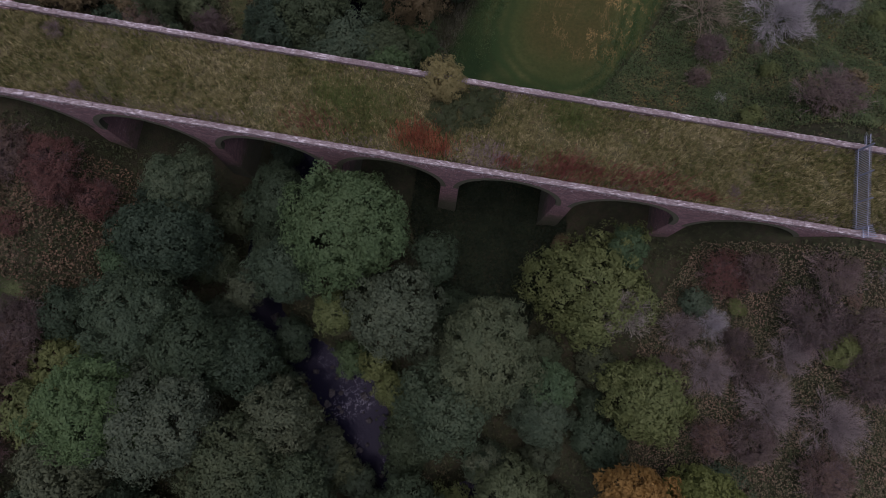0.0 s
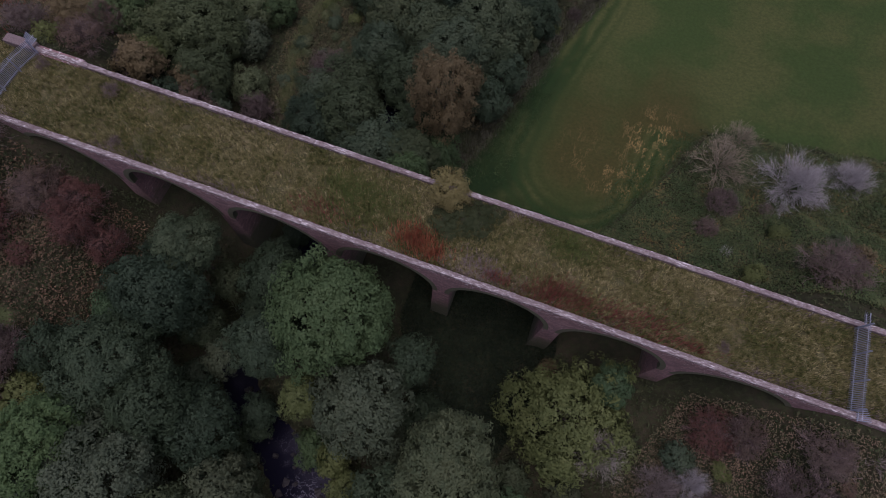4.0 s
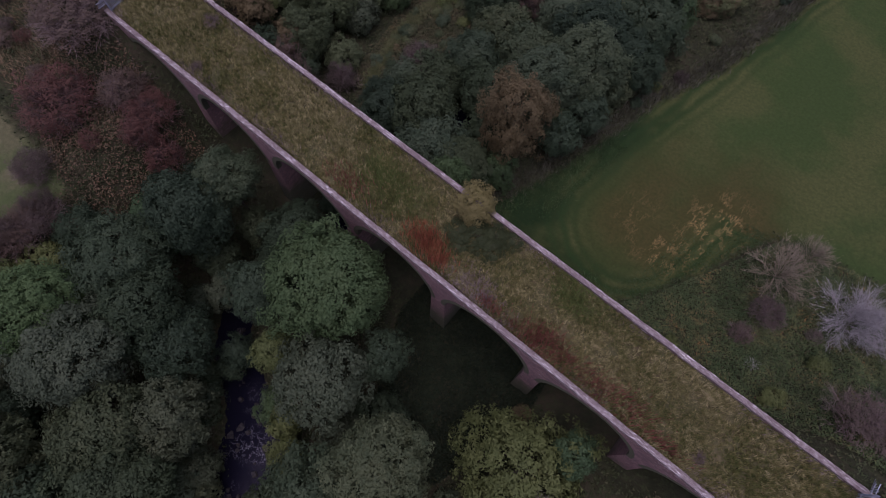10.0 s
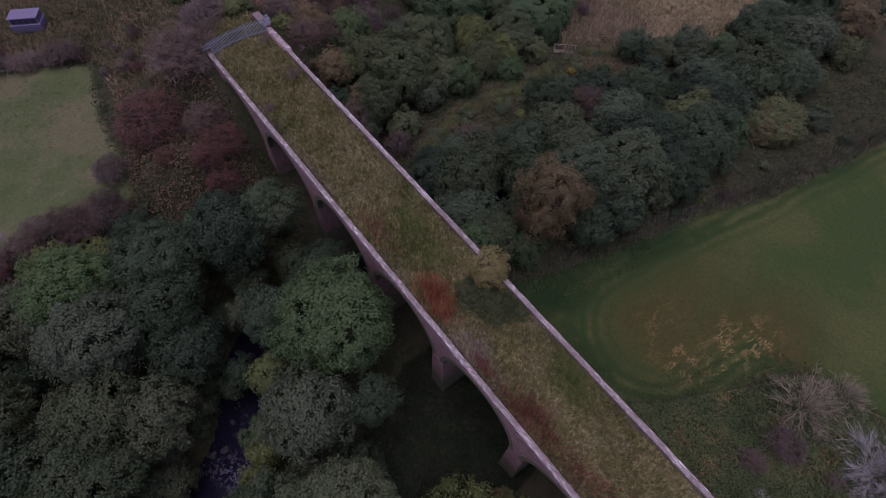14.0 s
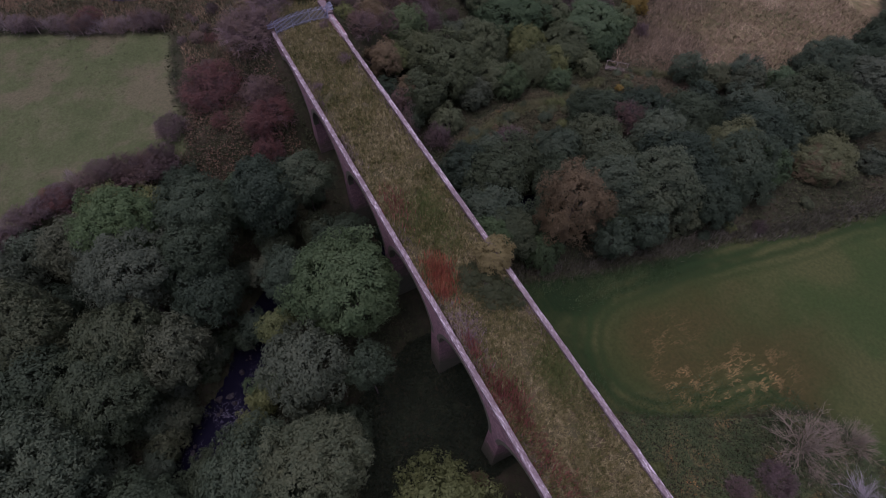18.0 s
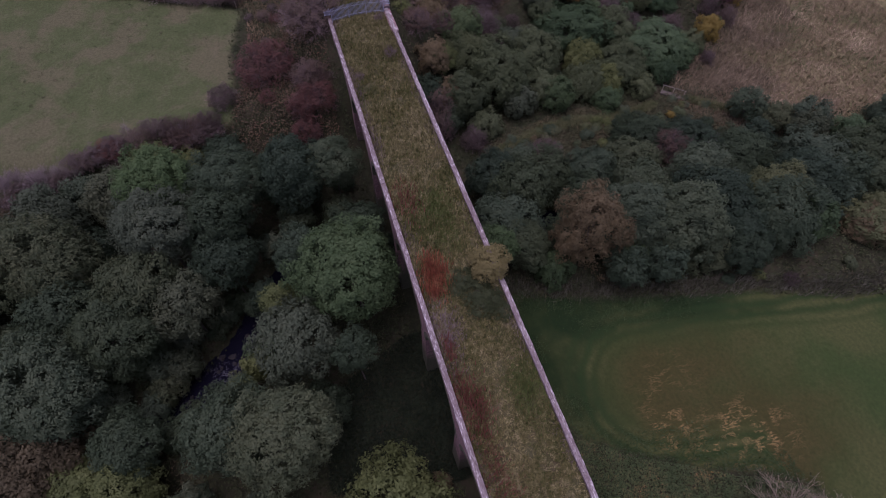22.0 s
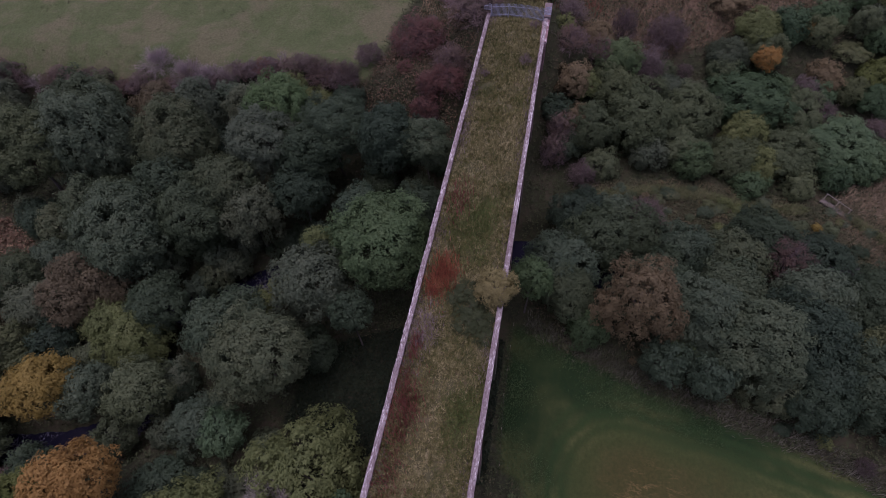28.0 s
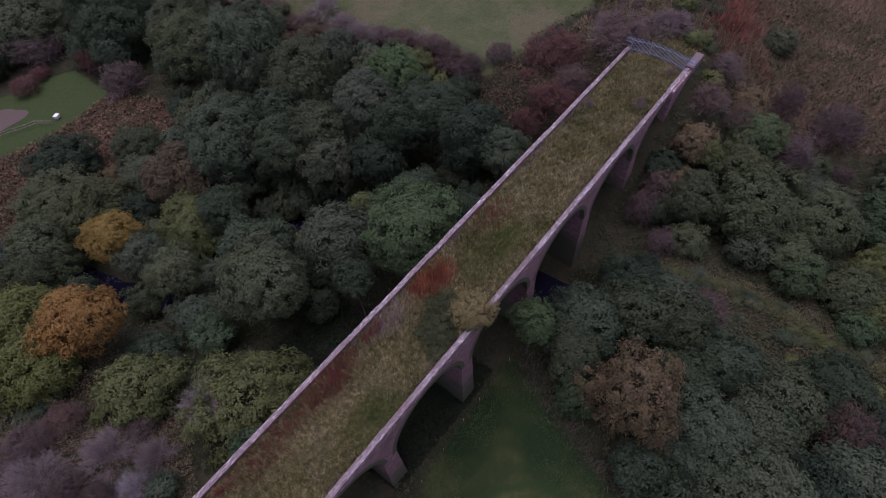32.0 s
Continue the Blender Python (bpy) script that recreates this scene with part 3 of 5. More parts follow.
WEDGE = wedge_mesh()
ANG = [math.pi * i / SEG for i in range(SEG + 1)]
for cx, half_span in BAYS:
    # barrel of the arch
    bm = bmesh.new()
    rows_a = []
    for a in ANG:
        x, z = cx - half_span * math.cos(a), SPRING_Z + RISE * math.sin(a)
        rows_a.append([bm.verts.new((x, y, z)) for y in (NEAR_Y + 0.3, MID_Y, FAR_Y - 0.3)])
    for r1, r2 in zip(rows_a, rows_a[1:]):
        for j in range(2):
            bm.faces.new((r1[j], r1[j + 1], r2[j + 1], r2[j]))
    r = bmesh.ops.extrude_face_region(bm, geom=bm.faces[:])
    for v in [g for g in r["geom"] if isinstance(g, bmesh.types.BMVert)]:
        k = (RISE + 0.28) / RISE
        v.co.x, v.co.z = cx + (v.co.x - cx) * k, SPRING_Z + (v.co.z - SPRING_Z) * k
    part("arch_barrel", bm, STONE, viaduct)
    for y0, y1 in ((NEAR_Y, NEAR_Y + 0.6), (FAR_Y - 0.6, FAR_Y)):
        outer = y0 - 0.012 if y0 == NEAR_Y else y1 + 0.012
        # ring of wedge stones, a joint between each
        ring = child("arch_ring", None, viaduct, m=pose(cx, 0, SPRING_Z) @ Matrix.Diagonal((half_span / RISE, 1, 1, 1)))
        for i in range(VOUSSOIRS):
            lift = 0.003 * ((i * 7) % 5)
            y = outer - lift if outer < MID_Y else outer + lift - 0.55
            child("voussoir", WEDGE, ring, m=pose(0, y, 0, 0, 180 * (i + 0.5) / VOUSSOIRS - 90, 0))
        # wall above the arch
        bm = bmesh.new()
        lo, hi, top = cx - half_span - HALF_PIER, cx + half_span + HALF_PIER, 17.55
        prof = [(lo, SPRING_Z)] + [(cx - (half_span + 0.02) * math.cos(a), SPRING_Z + (RISE + 0.02) * math.sin(a)) for a in ANG] + [(hi, SPRING_Z)]
        for (xa, za), (xb, zb) in zip(prof, prof[1:]):
            f = []
            for y in (y0, y1):
                f.append([bm.verts.new(c) for c in ((xa, y, za), (xb, y, zb), (xb, y, top), (xa, y, top))])
            if xb - xa > 1e-4:
                bm.faces.new(f[0])
                bm.faces.new(f[1][::-1])
            bm.faces.new((f[0][0], f[1][0], f[1][1], f[0][1]))
            bm.faces.new((f[0][3], f[0][2], f[1][2], f[1][3]))
        bmesh.ops.remove_doubles(bm, verts=bm.verts, dist=0.0005)
        part("spandrel_wall", bm, STONE, viaduct)

X_WEST, X_EAST = -43.5, 46.0
for lo, hi in ((X_WEST, SUPPORTS[0]), (SUPPORTS[-1], X_EAST)):
    for y0, y1 in ((NEAR_Y, NEAR_Y + 0.6), (FAR_Y - 0.6, FAR_Y)):
        bm = bmesh.new()
        box(bm, (lo, y0, 9.0), (hi, y1, 17.55))
        part("abutment_wall", bm, STONE, viaduct)
for xa in (SUPPORTS[0], SUPPORTS[-1]):
    bm = bmesh.new()
    s = -1 if xa < 0 else 1
    half = HALF_PIER
    box(bm, (min(xa - s * half, xa + s * 0.6), NEAR_Y + 0.01, 6.0), (max(xa - s * half, xa + s * 0.6), FAR_Y - 0.01, SPRING_Z))
    part("abutment", bm, STONE, viaduct)

PARAPETS = {}
for side, (y0, y1) in (("near", (NEAR_Y + 0.004, NEAR_Y + 0.41)), ("far", (FAR_Y - 0.41, FAR_Y - 0.004))):
    bm = bmesh.new()
    box(bm, (X_WEST, y0, 17.55), (X_EAST, y1, CAP_Z - 0.24))
    PARAPETS[side] = part("parapet", bm, STONE, viaduct)
# the wider end of the far parapet, by the west fence
bm = bmesh.new()
box(bm, (-46.3, FAR_Y - 0.55, 13.5), (-38.6, FAR_Y + 0.32, CAP_Z - 0.16), 0.05)
part("wing_wall", bm, STONE, viaduct)
bm = bmesh.new()
box(bm, (-46.6, FAR_Y - 0.58, 16.0), (-43.4, FAR_Y + 0.36, CAP_Z + 0.22), 0.06)
part("end_block", bm, COPING, viaduct)

# deck: soil and turf between the parapets
dx = np.arange(X_WEST - 14, X_EAST + 0.01, 0.5)
dy = np.linspace(NEAR_Y + 0.39, FAR_Y - 0.39, 15)
DX, DY = np.meshgrid(dx, dy)
DZ = DECK_Z + 0.10 * np.sin(DX * 0.7 + DY) * np.sin(DY * 0.9 + 0.2 * DX) + 0.06 * np.cos(DX * 1.9)
DZ = np.where(DX < X_WEST, DZ - 0.03 * (X_WEST - DX), DZ)
ii = np.arange(DX.size).reshape(DX.shape)
dq = np.stack([ii[:-1, :-1], ii[:-1, 1:], ii[1:, 1:], ii[1:, :-1]], -1).reshape(-1, 4)
tagged(new("deck_ground", quick_mesh("deck_ground", np.stack([DX, DY, DZ], -1).reshape(-1, 3), dq, TURF, True)), "soil and turf on the viaduct deck", "ground", kind="structure")

# ---------------------------------------------------------------- palisade fences
FENCE_H = 1.9


def pale_mesh():
    """A pressed steel pale: shallow W section, with a pointed, split head."""
    prof = [(-0.034, 0.0), (-0.016, 0.016), (0.0, 0.004), (0.016, 0.016), (0.034, 0.0)]
    v = [(x, y, 0.05) for x, y in prof] + [(x, y, FENCE_H - 0.16) for x, y in prof]
    v += [(-0.020, 0.012, FENCE_H), (0.0, 0.004, FENCE_H - 0.05), (0.020, 0.012, FENCE_H)]
    f = [(i, i + 1, i + 6, i + 5) for i in range(4)] + [(5, 6, 10, 10), (6, 7, 11, 10), (7, 8, 12, 11), (8, 9, 12, 12)]
    bm = bmesh.new()
    vs = [bm.verts.new(c) for c in v]
    for q in f:
        bm.faces.new([vs[i] for i in dict.fromkeys(q)])
    r = bmesh.ops.extrude_face_region(bm, geom=bm.faces[:])
    for g in r["geom"]:
        if isinstance(g, bmesh.types.BMVert):
            g.co.y -= 0.006
    me = bpy.data.meshes.new("pale")
    bm.to_mesh(me)
    bm.free()
    me.materials.append(STEEL)
    return me


PALE = pale_mesh()


def palisade(x, label, bow):
    base = DECK_Z + 0.05
    f = thing("palisade_fence", (x, MID_Y, base), label, "fence", "fences closing the deck")
    span = FAR_Y - NEAR_Y - 0.94
    n = 46

    def off(u):
        return bow * (1 - (2 * u / span) ** 2)

    for i in range(n):
        u = -span / 2 + span * (i + 0.5) / n
        child("pale", PALE, f, m=pose(off(u) - 0.03, u, 0, 0, 0, 90))
    for z in (0.35, 1.5):
        for k in range(3):
            bm = bmesh.new()
            ua, ub = -span / 2 + span * k / 3, -span / 2 + span * (k + 1) / 3
            vs = box(bm, (0, ua, z), (0.05, ub, z + 0.05), 0.004)
            for v in bm.verts:
                v.co.x += off(v.co.y)
            part("rail", bm, STEEL, f)
    for k in range(4):
        u = -span / 2 + 0.05 + (span - 0.1) * k / 3
        bm = bmesh.new()
        for lo, hi in (((0.05, -0.05, 0), (0.056, 0.05, FENCE_H)), ((0.056, -0.004, 0), (0.144, 0.004, FENCE_H)), ((0.144, -0.05, 0), (0.15, 0.05, FENCE_H))):
            box(bm, (lo[0] + off(u), lo[1] + u, lo[2]), (hi[0] + off(u), hi[1] + u, hi[2]))
        part("post", bm, STEEL, f)
    # fans of pales that reach over and past each parapet
    for s in (-1, 1):
        bm = bmesh.new()
        box(bm, (-0.02, s * (span / 2) if s > 0 else -span / 2 - 0.85, 1.15), (0.03, span / 2 + 0.85 if s > 0 else -span / 2, 1.20), 0.004)
        box(bm, (-0.02, s * (span / 2) if s > 0 else -span / 2 - 0.85, 1.6), (0.03, span / 2 + 0.85 if s > 0 else -span / 2, 1.65), 0.004)
        part("guard_rail", bm, STEEL, f)
        for i in range(6):
            u = s * (span / 2 + 0.12 + 0.13 * i)
            child("guard_pale", PALE, f, m=pose(-0.03, u, 1.02, -s * (6 + 5 * i), 0, 90) @ Matrix.Diagonal((1, 1, 0.55, 1)))
    return f


palisade(32.3, "grey galvanised palisade fence across the east end of the deck", 0.0)
palisade(-43.1, "grey galvanised palisade fence across the west end of the deck", -0.5)

# ---------------------------------------------------------------- trees


def leaves(c, nrm, size, rng, droop=0.25, jitter=0.6):
    """Small pointed leaves at points c, facing roughly along nrm."""
    n = len(c)
    nr = nrm + rng.normal(0, jitter, (n, 3))
    nr /= np.linalg.norm(nr, axis=1, keepdims=True) + 1e-9
    t = np.cross(nr, rng.normal(0, 1, (n, 3)))
    t /= np.linalg.norm(t, axis=1, keepdims=True) + 1e-9
    b = np.cross(nr, t)
    s = (size * rng.uniform(0.65, 1.35, n))[:, None]
    v = np.stack([c - t * s * 0.5 + b * s * 0.28, c - t * s * 0.42 - b * s * 0.30 - nr * s * droop * 0.3, c + t * s * 0.58], 1).reshape(-1, 3)
    f = np.arange(n * 3).reshape(-1, 3)
    return v, f


def fan_out(n, low, rng, wobble=0.3):
    """n directions spread evenly from the zenith down to z = -low."""
    k = np.arange(n)
    z = 1 - (1 + low) * (k + 0.4) / n
    a = k * 2.39996 + rng.normal(0, wobble, n)
    q = np.sqrt(np.maximum(0, 1 - z * z))
    return np.stack([q * np.cos(a), q * np.sin(a), z], 1)


def crown_mesh(name, R, seed, boughs, clump, leaf, flat=0.92, low=0.7, cover=0.62, gaps=0.10):
    """A crown of uneven boughs, each set with loose clumps of leaves; hollows stay dark between them."""
    rng = np.random.default_rng(seed)
    d = fan_out(boughs, low, rng, 0.6) + rng.normal(0, 0.10, (boughs, 3))
    br = R * rng.uniform(0.17, 0.36, boughs)
    bc = d * (R * rng.uniform(0.80, 1.10, boughs) - br)[:, None]
    bc[:, :2] *= np.where(bc[:, 2:] < 0, 0.9, 1.0)
    bc = np.concatenate([bc, [[0, 0, 0]]])
    br = np.append(br, 0.71 * R)
    C, N = [], []
    for i in range(len(br)):
        n = max(8, int(2 * math.pi * br[i] ** 2 / (1.55 * clump * clump)))
        u = fan_out(n, 0.6, rng, 0.8)
        p = bc[i] + u * (br[i] * rng.uniform(0.72, 1.24, n))[:, None]
        keep = (rng.random(n) > gaps) & (rng.random(n) > -0.55 * p[:, 2] / R)
        for j in range(len(br)):
            if j != i:
                keep &= np.linalg.norm(p - bc[j], axis=1) > 0.82 * br[j]
        C.append(p[keep])
        N.append(u[keep])
    C, N = np.concatenate(C), np.concatenate(N)
    out = C / (np.linalg.norm(C, axis=1, keepdims=True) + 1e-6)
    rc = clump * rng.uniform(0.55, 1.4, len(C))
    m = np.maximum(5, (cover * 2 * math.pi * rc * rc / (0.29 * leaf * leaf)).astype(int))
    idx = np.repeat(np.arange(len(C)), m)
    e = rng.normal(0, 1, (len(idx), 3))
    e = e / np.linalg.norm(e, axis=1, keepdims=True) + 0.6 * N[idx] + np.array([0, 0, 0.2])
    e /= np.linalg.norm(e, axis=1, keepdims=True)
    P = C[idx] + e * (rc[idx] * rng.uniform(0.55, 1.42, len(idx)))[:, None]
    nrm = 0.7 * e + 0.45 * out[idx] + np.array([0, 0, 0.25])
    # leaves deep inside close the heart of the crown
    k = int(len(idx) * 0.06)
    h = rng.normal(0, 1, (k, 3))
    h = h / np.linalg.norm(h, axis=1, keepdims=True) * (R * 0.58 * rng.random(k) ** 0.33)[:, None]
    v, f = leaves(np.concatenate([P, h]) * [1, 1, flat], np.concatenate([nrm, np.tile([0, 0, 1.0], (k, 1))]), leaf, rng, 0.25, 0.38)
    return quick_mesh(name, v, f, LEAF["g"])


def tube(bm, a, b, ra, rb, sides=5):
    a, b = Vector(a), Vector(b)
    m = (b - a).to_track_quat("Z", "Y").to_matrix()
    rings = []
    for p, r in ((a, ra), (b, rb)):
        rings.append([bm.verts.new(p + m @ Vector((r * math.cos(2 * math.pi * i / sides), r * math.sin(2 * math.pi * i / sides), 0))) for i in range(sides)])
    for i in range(sides):
        j = (i + 1) % sides
        bm.faces.new((rings[0][i], rings[0][j], rings[1][j], rings[1][i]))


def trunk_mesh(seed):
    """A tapered, slightly crooked trunk of height 1 that forks into limbs spreading to radius 0.5."""
    rng = random.Random(seed)
    bm = bmesh.new()
    p, r = Vector((0, 0, -0.06)), 0.045
    for k in range(4):
        q = Vector((rng.uniform(-0.03, 0.03), rng.uniform(-0.03, 0.03), 0.13 * (k + 1)))
        tube(bm, p, q, r, r * 0.84, 7)
        p, r = q, r * 0.84
    for k in range(7):
        a = k * 2.4 + rng.uniform(-0.4, 0.4)
        d = rng.uniform(0.22, 0.42)
        q1 = p + Vector((math.cos(a) * d * 0.5, math.sin(a) * d * 0.5, rng.uniform(0.12, 0.24)))
        q2 = q1 + Vector((math.cos(a + 0.3) * d * 0.7, math.sin(a + 0.3) * d * 0.7, rng.uniform(0.1, 0.26)))
        tube(bm, p, q1, r * 0.7, r * 0.42, 5)
        tube(bm, q1, q2, r * 0.42, r * 0.14, 5)
        for s in (-0.7, 0.7):
            q3 = q1 + Vector((math.cos(a + s) * d * 0.6, math.sin(a + s) * d * 0.6, rng.uniform(0.08, 0.22)))
            tube(bm, q1, q3, r * 0.3, r * 0.08, 4)
    me = bpy.data.meshes.new("trunk")
    bm.to_mesh(me)
    bm.free()
    me.materials.append(BARK)
    return me


def twig_mesh(seed, stems, kids, twigs, fine, slim=1.0):
    """Bare branches fanning up and out from a low stool, radius about 1."""
    rng = np.random.default_rng(seed)
    A, Bp, ra, rb = [], [], [], []

    def seg(a, b, r0, r1):
        A.append(a), Bp.append(b), ra.append(r0 * slim), rb.append(r1 * slim)

    def turn(d, s):
        e = d + rng.normal(0, s, 3)
        return e / np.linalg.norm(e)

    for i in range(stems):
        az, el = i * 2.39996, rng.uniform(0.25, 1.45)
        d = np.array([math.cos(az) * math.cos(el), math.sin(az) * math.cos(el), math.sin(el)])
        a = np.array([0, 0, 0.0]) + d * 0.05
        l1 = rng.uniform(0.35, 0.55)
        b = a + d * l1
        seg(a, b, 0.0062, 0.0042)
        for _ in range(kids):
            s = a + (b - a) * rng.uniform(0.45, 1.0)
            d2 = turn(d, 0.38)
            e = s + d2 * rng.uniform(0.22, 0.4)
            seg(s, e, 0.0038, 0.0028)
            for _ in range(twigs):
                s2 = s + (e - s) * rng.uniform(0.3, 1.0)
                d3 = turn(d2, 0.45)
                e2 = s2 + d3 * rng.uniform(0.12, 0.26)
                seg(s2, e2, 0.0028, 0.0019)
                for _ in range(fine):
                    s3 = s2 + (e2 - s2) * rng.uniform(0.3, 1.0)
                    seg(s3, s3 + turn(d3, 0.5) * rng.uniform(0.09, 0.19), 0.0020, 0.0012)
    A, Bp, ra, rb = np.array(A), np.array(Bp), np.array(ra)[:, None], np.array(rb)[:, None]
    d = Bp - A
    d /= np.linalg.norm(d, axis=1, keepdims=True)
    u = np.cross(d, rng.normal(0, 1, d.shape))
    u /= np.linalg.norm(u, axis=1, keepdims=True)
    w = np.cross(d, u)
    V = []
    for P, r in ((A, ra), (Bp, rb)):
        for k in range(3):
            an = 2 * math.pi * k / 3
            V.append(P + (u * math.cos(an) + w * math.sin(an)) * r)
    V = np.stack(V, 1).reshape(-1, 3)
    i = np.arange(len(A))[:, None] * 6
    F = np.concatenate([i + [0, 1, 4, 3], i + [1, 2, 5, 4], i + [2, 0, 3, 5]], 1).reshape(-1, 4)
    return quick_mesh("twigwork", V, F, TWIG_GREY)


BIG = [crown_mesh("crown", 5.0, 11 + i, 46 + 8 * i, 0.50, 0.27) for i in range(4)]
MEDIUM = [crown_mesh("crown", 3.6, 31 + i, 30 + 5 * i, 0.45, 0.26, flat=0.95) for i in range(5)]
SMALL = [crown_mesh("crown", 2.4, 51 + i, 18 + 3 * i, 0.38, 0.25, flat=0.95, cover=0.58) for i in range(4)]
TINY = [crown_mesh("crown", 1.4, 61 + i, 12, 0.30, 0.23, flat=0.85, cover=0.54) for i in range(4)]
THIN = [crown_mesh("crown", 3.4, 71 + i, 22, 0.34, 0.20, cover=0.24, gaps=0.45) for i in range(3)]
SAPLING = crown_mesh("crown", 1.6, 91, 18, 0.24, 0.15, flat=0.85, cover=0.55)
THINNED = crown_mesh("crown", 5.0, 97, 40, 0.44, 0.25, cover=0.52, gaps=0.34)
BRIAR = crown_mesh("foliage", 1.5, 95, 16, 0.20, 0.13, flat=0.6, cover=0.5, gaps=0.35)
TRUNKS = [trunk_mesh(s) for s in (3, 8, 15)]
TWIGS = [twig_mesh(5, 24, 6, 4, 3), twig_mesh(9, 22, 6, 4, 3)]
FUZZ = [twig_mesh(25, 30, 7, 6, 4, 0.7), twig_mesh(29, 28, 7, 6, 4, 0.7)]
SPARSE = [twig_mesh(14, 13, 4, 3, 1), twig_mesh(19, 12, 4, 4, 1)]
WORDS = {"g": "mid-green", "d": "dark green", "l": "bright green", "y": "olive-yellow", "v": "yellow-green", "e": "fresh green", "u": "olive-brown", "s": "grey-green", "h": "olive-grey", "k": "clear yellow", "o": "orange", "b": "russet-brown", "r": "dull red", "p": "purple-brown"}
dice = random.Random(4)


def dress(ob, material):
    ob.material_slots[0].link = "OBJECT"
    ob.material_slots[0].material = material


def plant_tree(x, y, top, R, kind):
    """A tree whose crown reaches up to the height top and R out from its trunk."""
    g = float(height(x, y))
    protos, r0 = (BIG, 5.0) if R > 4.25 else (MEDIUM, 3.6) if R > 2.9 else (SMALL, 2.4) if R > 1.75 else (TINY, 1.4)
    s, v = 0.95 * R / r0, dice.uniform(1.0, 1.22)
    tall = top - g
    k = max(tall - 0.92 * R * v, 0.3 * tall)
    v = min(v, (tall - k) / (0.9 * R))
    size = "tall" if tall > 6 else "low"
    noun = "tree" if R > 2.4 or tall > 4 else "bush"
    t = thing(noun, (x, y, g), f"{size} {noun} with {WORDS[kind]} autumn leaves among others in the valley", noun, "valley trees", dice.uniform(0, 6.28))
    w = min(max(k, 0.7 * R), R) * 1.05
    child("trunk", TRUNKS[dice.randrange(3)], t, m=Matrix.Diagonal((w, w, k * 1.15, 1)))
    c = child("crown", dice.choice(protos), t, m=Matrix.LocRotScale((0, 0, k), Euler((dice.uniform(-0.1, 0.1), dice.uniform(-0.1, 0.1), dice.uniform(0, 6.28))), Vector((s, s * dice.uniform(0.92, 1.05), s * v))))
    dress(c, LEAF[kind])
    return t


def plant_shrub(x, y, top, R, kind, wild=False):
    g = float(height(x, y))
    what = {"w": "leafless grey shrub with a fan of fine twigs", "p": "purple-brown shrub with fine twigs and few leaves", "r": "dull red hawthorn shrub with thinning leaves", "t": "leafless fawn shrub with long spreading branches", "q": "leafless pinkish-grey shrub with fine twigs"}[kind]
    t = thing("shrub", (x, y, g), what + " on scrubby ground", "shrub", "bare shrubs", dice.uniform(0, 6.28))
    up = max(top - g, R * 0.7)
    b = child("twigwork", dice.choice(SPARSE if wild else FUZZ if kind in "wq" else TWIGS), t, m=Matrix.Diagonal((R * 1.12, R * 1.12, up, 1)))
    dress(b, {"w": TWIG_GREY, "p": TWIG_PURPLE, "r": TWIG_DARK, "t": TWIG_TAN, "q": TWIG_FAWN}[kind])
    if kind in "pr":
        c = child("foliage", dice.choice(THIN), t)
        f = (0.95 if kind == "r" else 0.8) * R / 3.4
        c.matrix_basis = Matrix.LocRotScale((0, 0, up * 0.45), Euler((0, 0, dice.uniform(0, 6.28))), Vector((f, f, up * 0.5 / (0.9 * 3.4))))
        dress(c, LEAF[kind])
    return t


# x, y, height of the crown's top, radius
TREES = {}
SHRUBS = {}


def grove(book, kind, *spots):
    """Note down where trees or shrubs of one kind stand."""
    book.setdefault(kind, []).extend(spots)


# the wood south of the viaduct, on both banks of the stream
grove(TREES, "d", (-23.5, 9.4, 16.6, 3.0), (-23.6, 4.6, 17.8, 4.1), (-24.3, -2.6, 17.5, 4.4), (-19.3, -3.8, 17.5, 3.6), (-14.6, -12.8, 15.8, 4.0), (-0.5, 6.9, 15.3, 2.2), (5.0, -0.2, 17.0, 4.8), (2.6, -5.4, 15.0, 4.2),
      (-13.5, 3.9, 15.0, 3.0), (-15.4, 10.2, 14.0, 3.0), (-16.0, -4.5, 14.5, 3.5), (-19.6, -21.0, 17.8, 5.2), (-6.0, -21.2, 16.6, 5.4), (-18.0, -32.0, 19.2, 5.8), (0.4, -15.4, 11.8, 3.2), (10.4, -17.6, 11.5, 3.2))
grove(TREES, "d", (-9.5, -27.0, 14.2, 5.4), (0.6, -33.0, 12.5, 3.6), (8.1, -40.7, 11.0, 4.6), (27.0, -9.5, 12.5, 3.0), (17.0, -6.7, 10.0, 2.6), (11.2, -5.0, 11.5, 3.0), (-31.7, -3.0, 13.7, 2.4), (-22.2, -35.8, 17.5, 5.6), (-16.5, -66.0, 17.0, 7.0), (-12.1, -60.2, 15.0, 6.0), (-4.5, -75.5, 13.5, 7.4), (-20.0, -51.0, 15.0, 5.0))
grove(TREES, "d", (-10.6, -15.6, 15.2, 4.8), (-14.2, -20.5, 15.0, 4.2))
grove(TREES, "s", (-20.6, -10.4, 17.8, 4.9), (-11.6, -8.8, 14.5, 3.7), (-3.4, 2.0, 16.6, 4.2), (-28.0, -15.2, 15.0, 3.8), (-27.0, -23.0, 15.0, 4.0))
grove(TREES, "e", (-25.5, -9.4, 18.8, 4.3))
grove(TREES, "l", (-8.2, 8.3, 18.9, 5.3))
grove(TREES, "u", (-0.4, -24.4, 12.8, 5.2), (-27.0, -28.5, 14.0, 3.4))
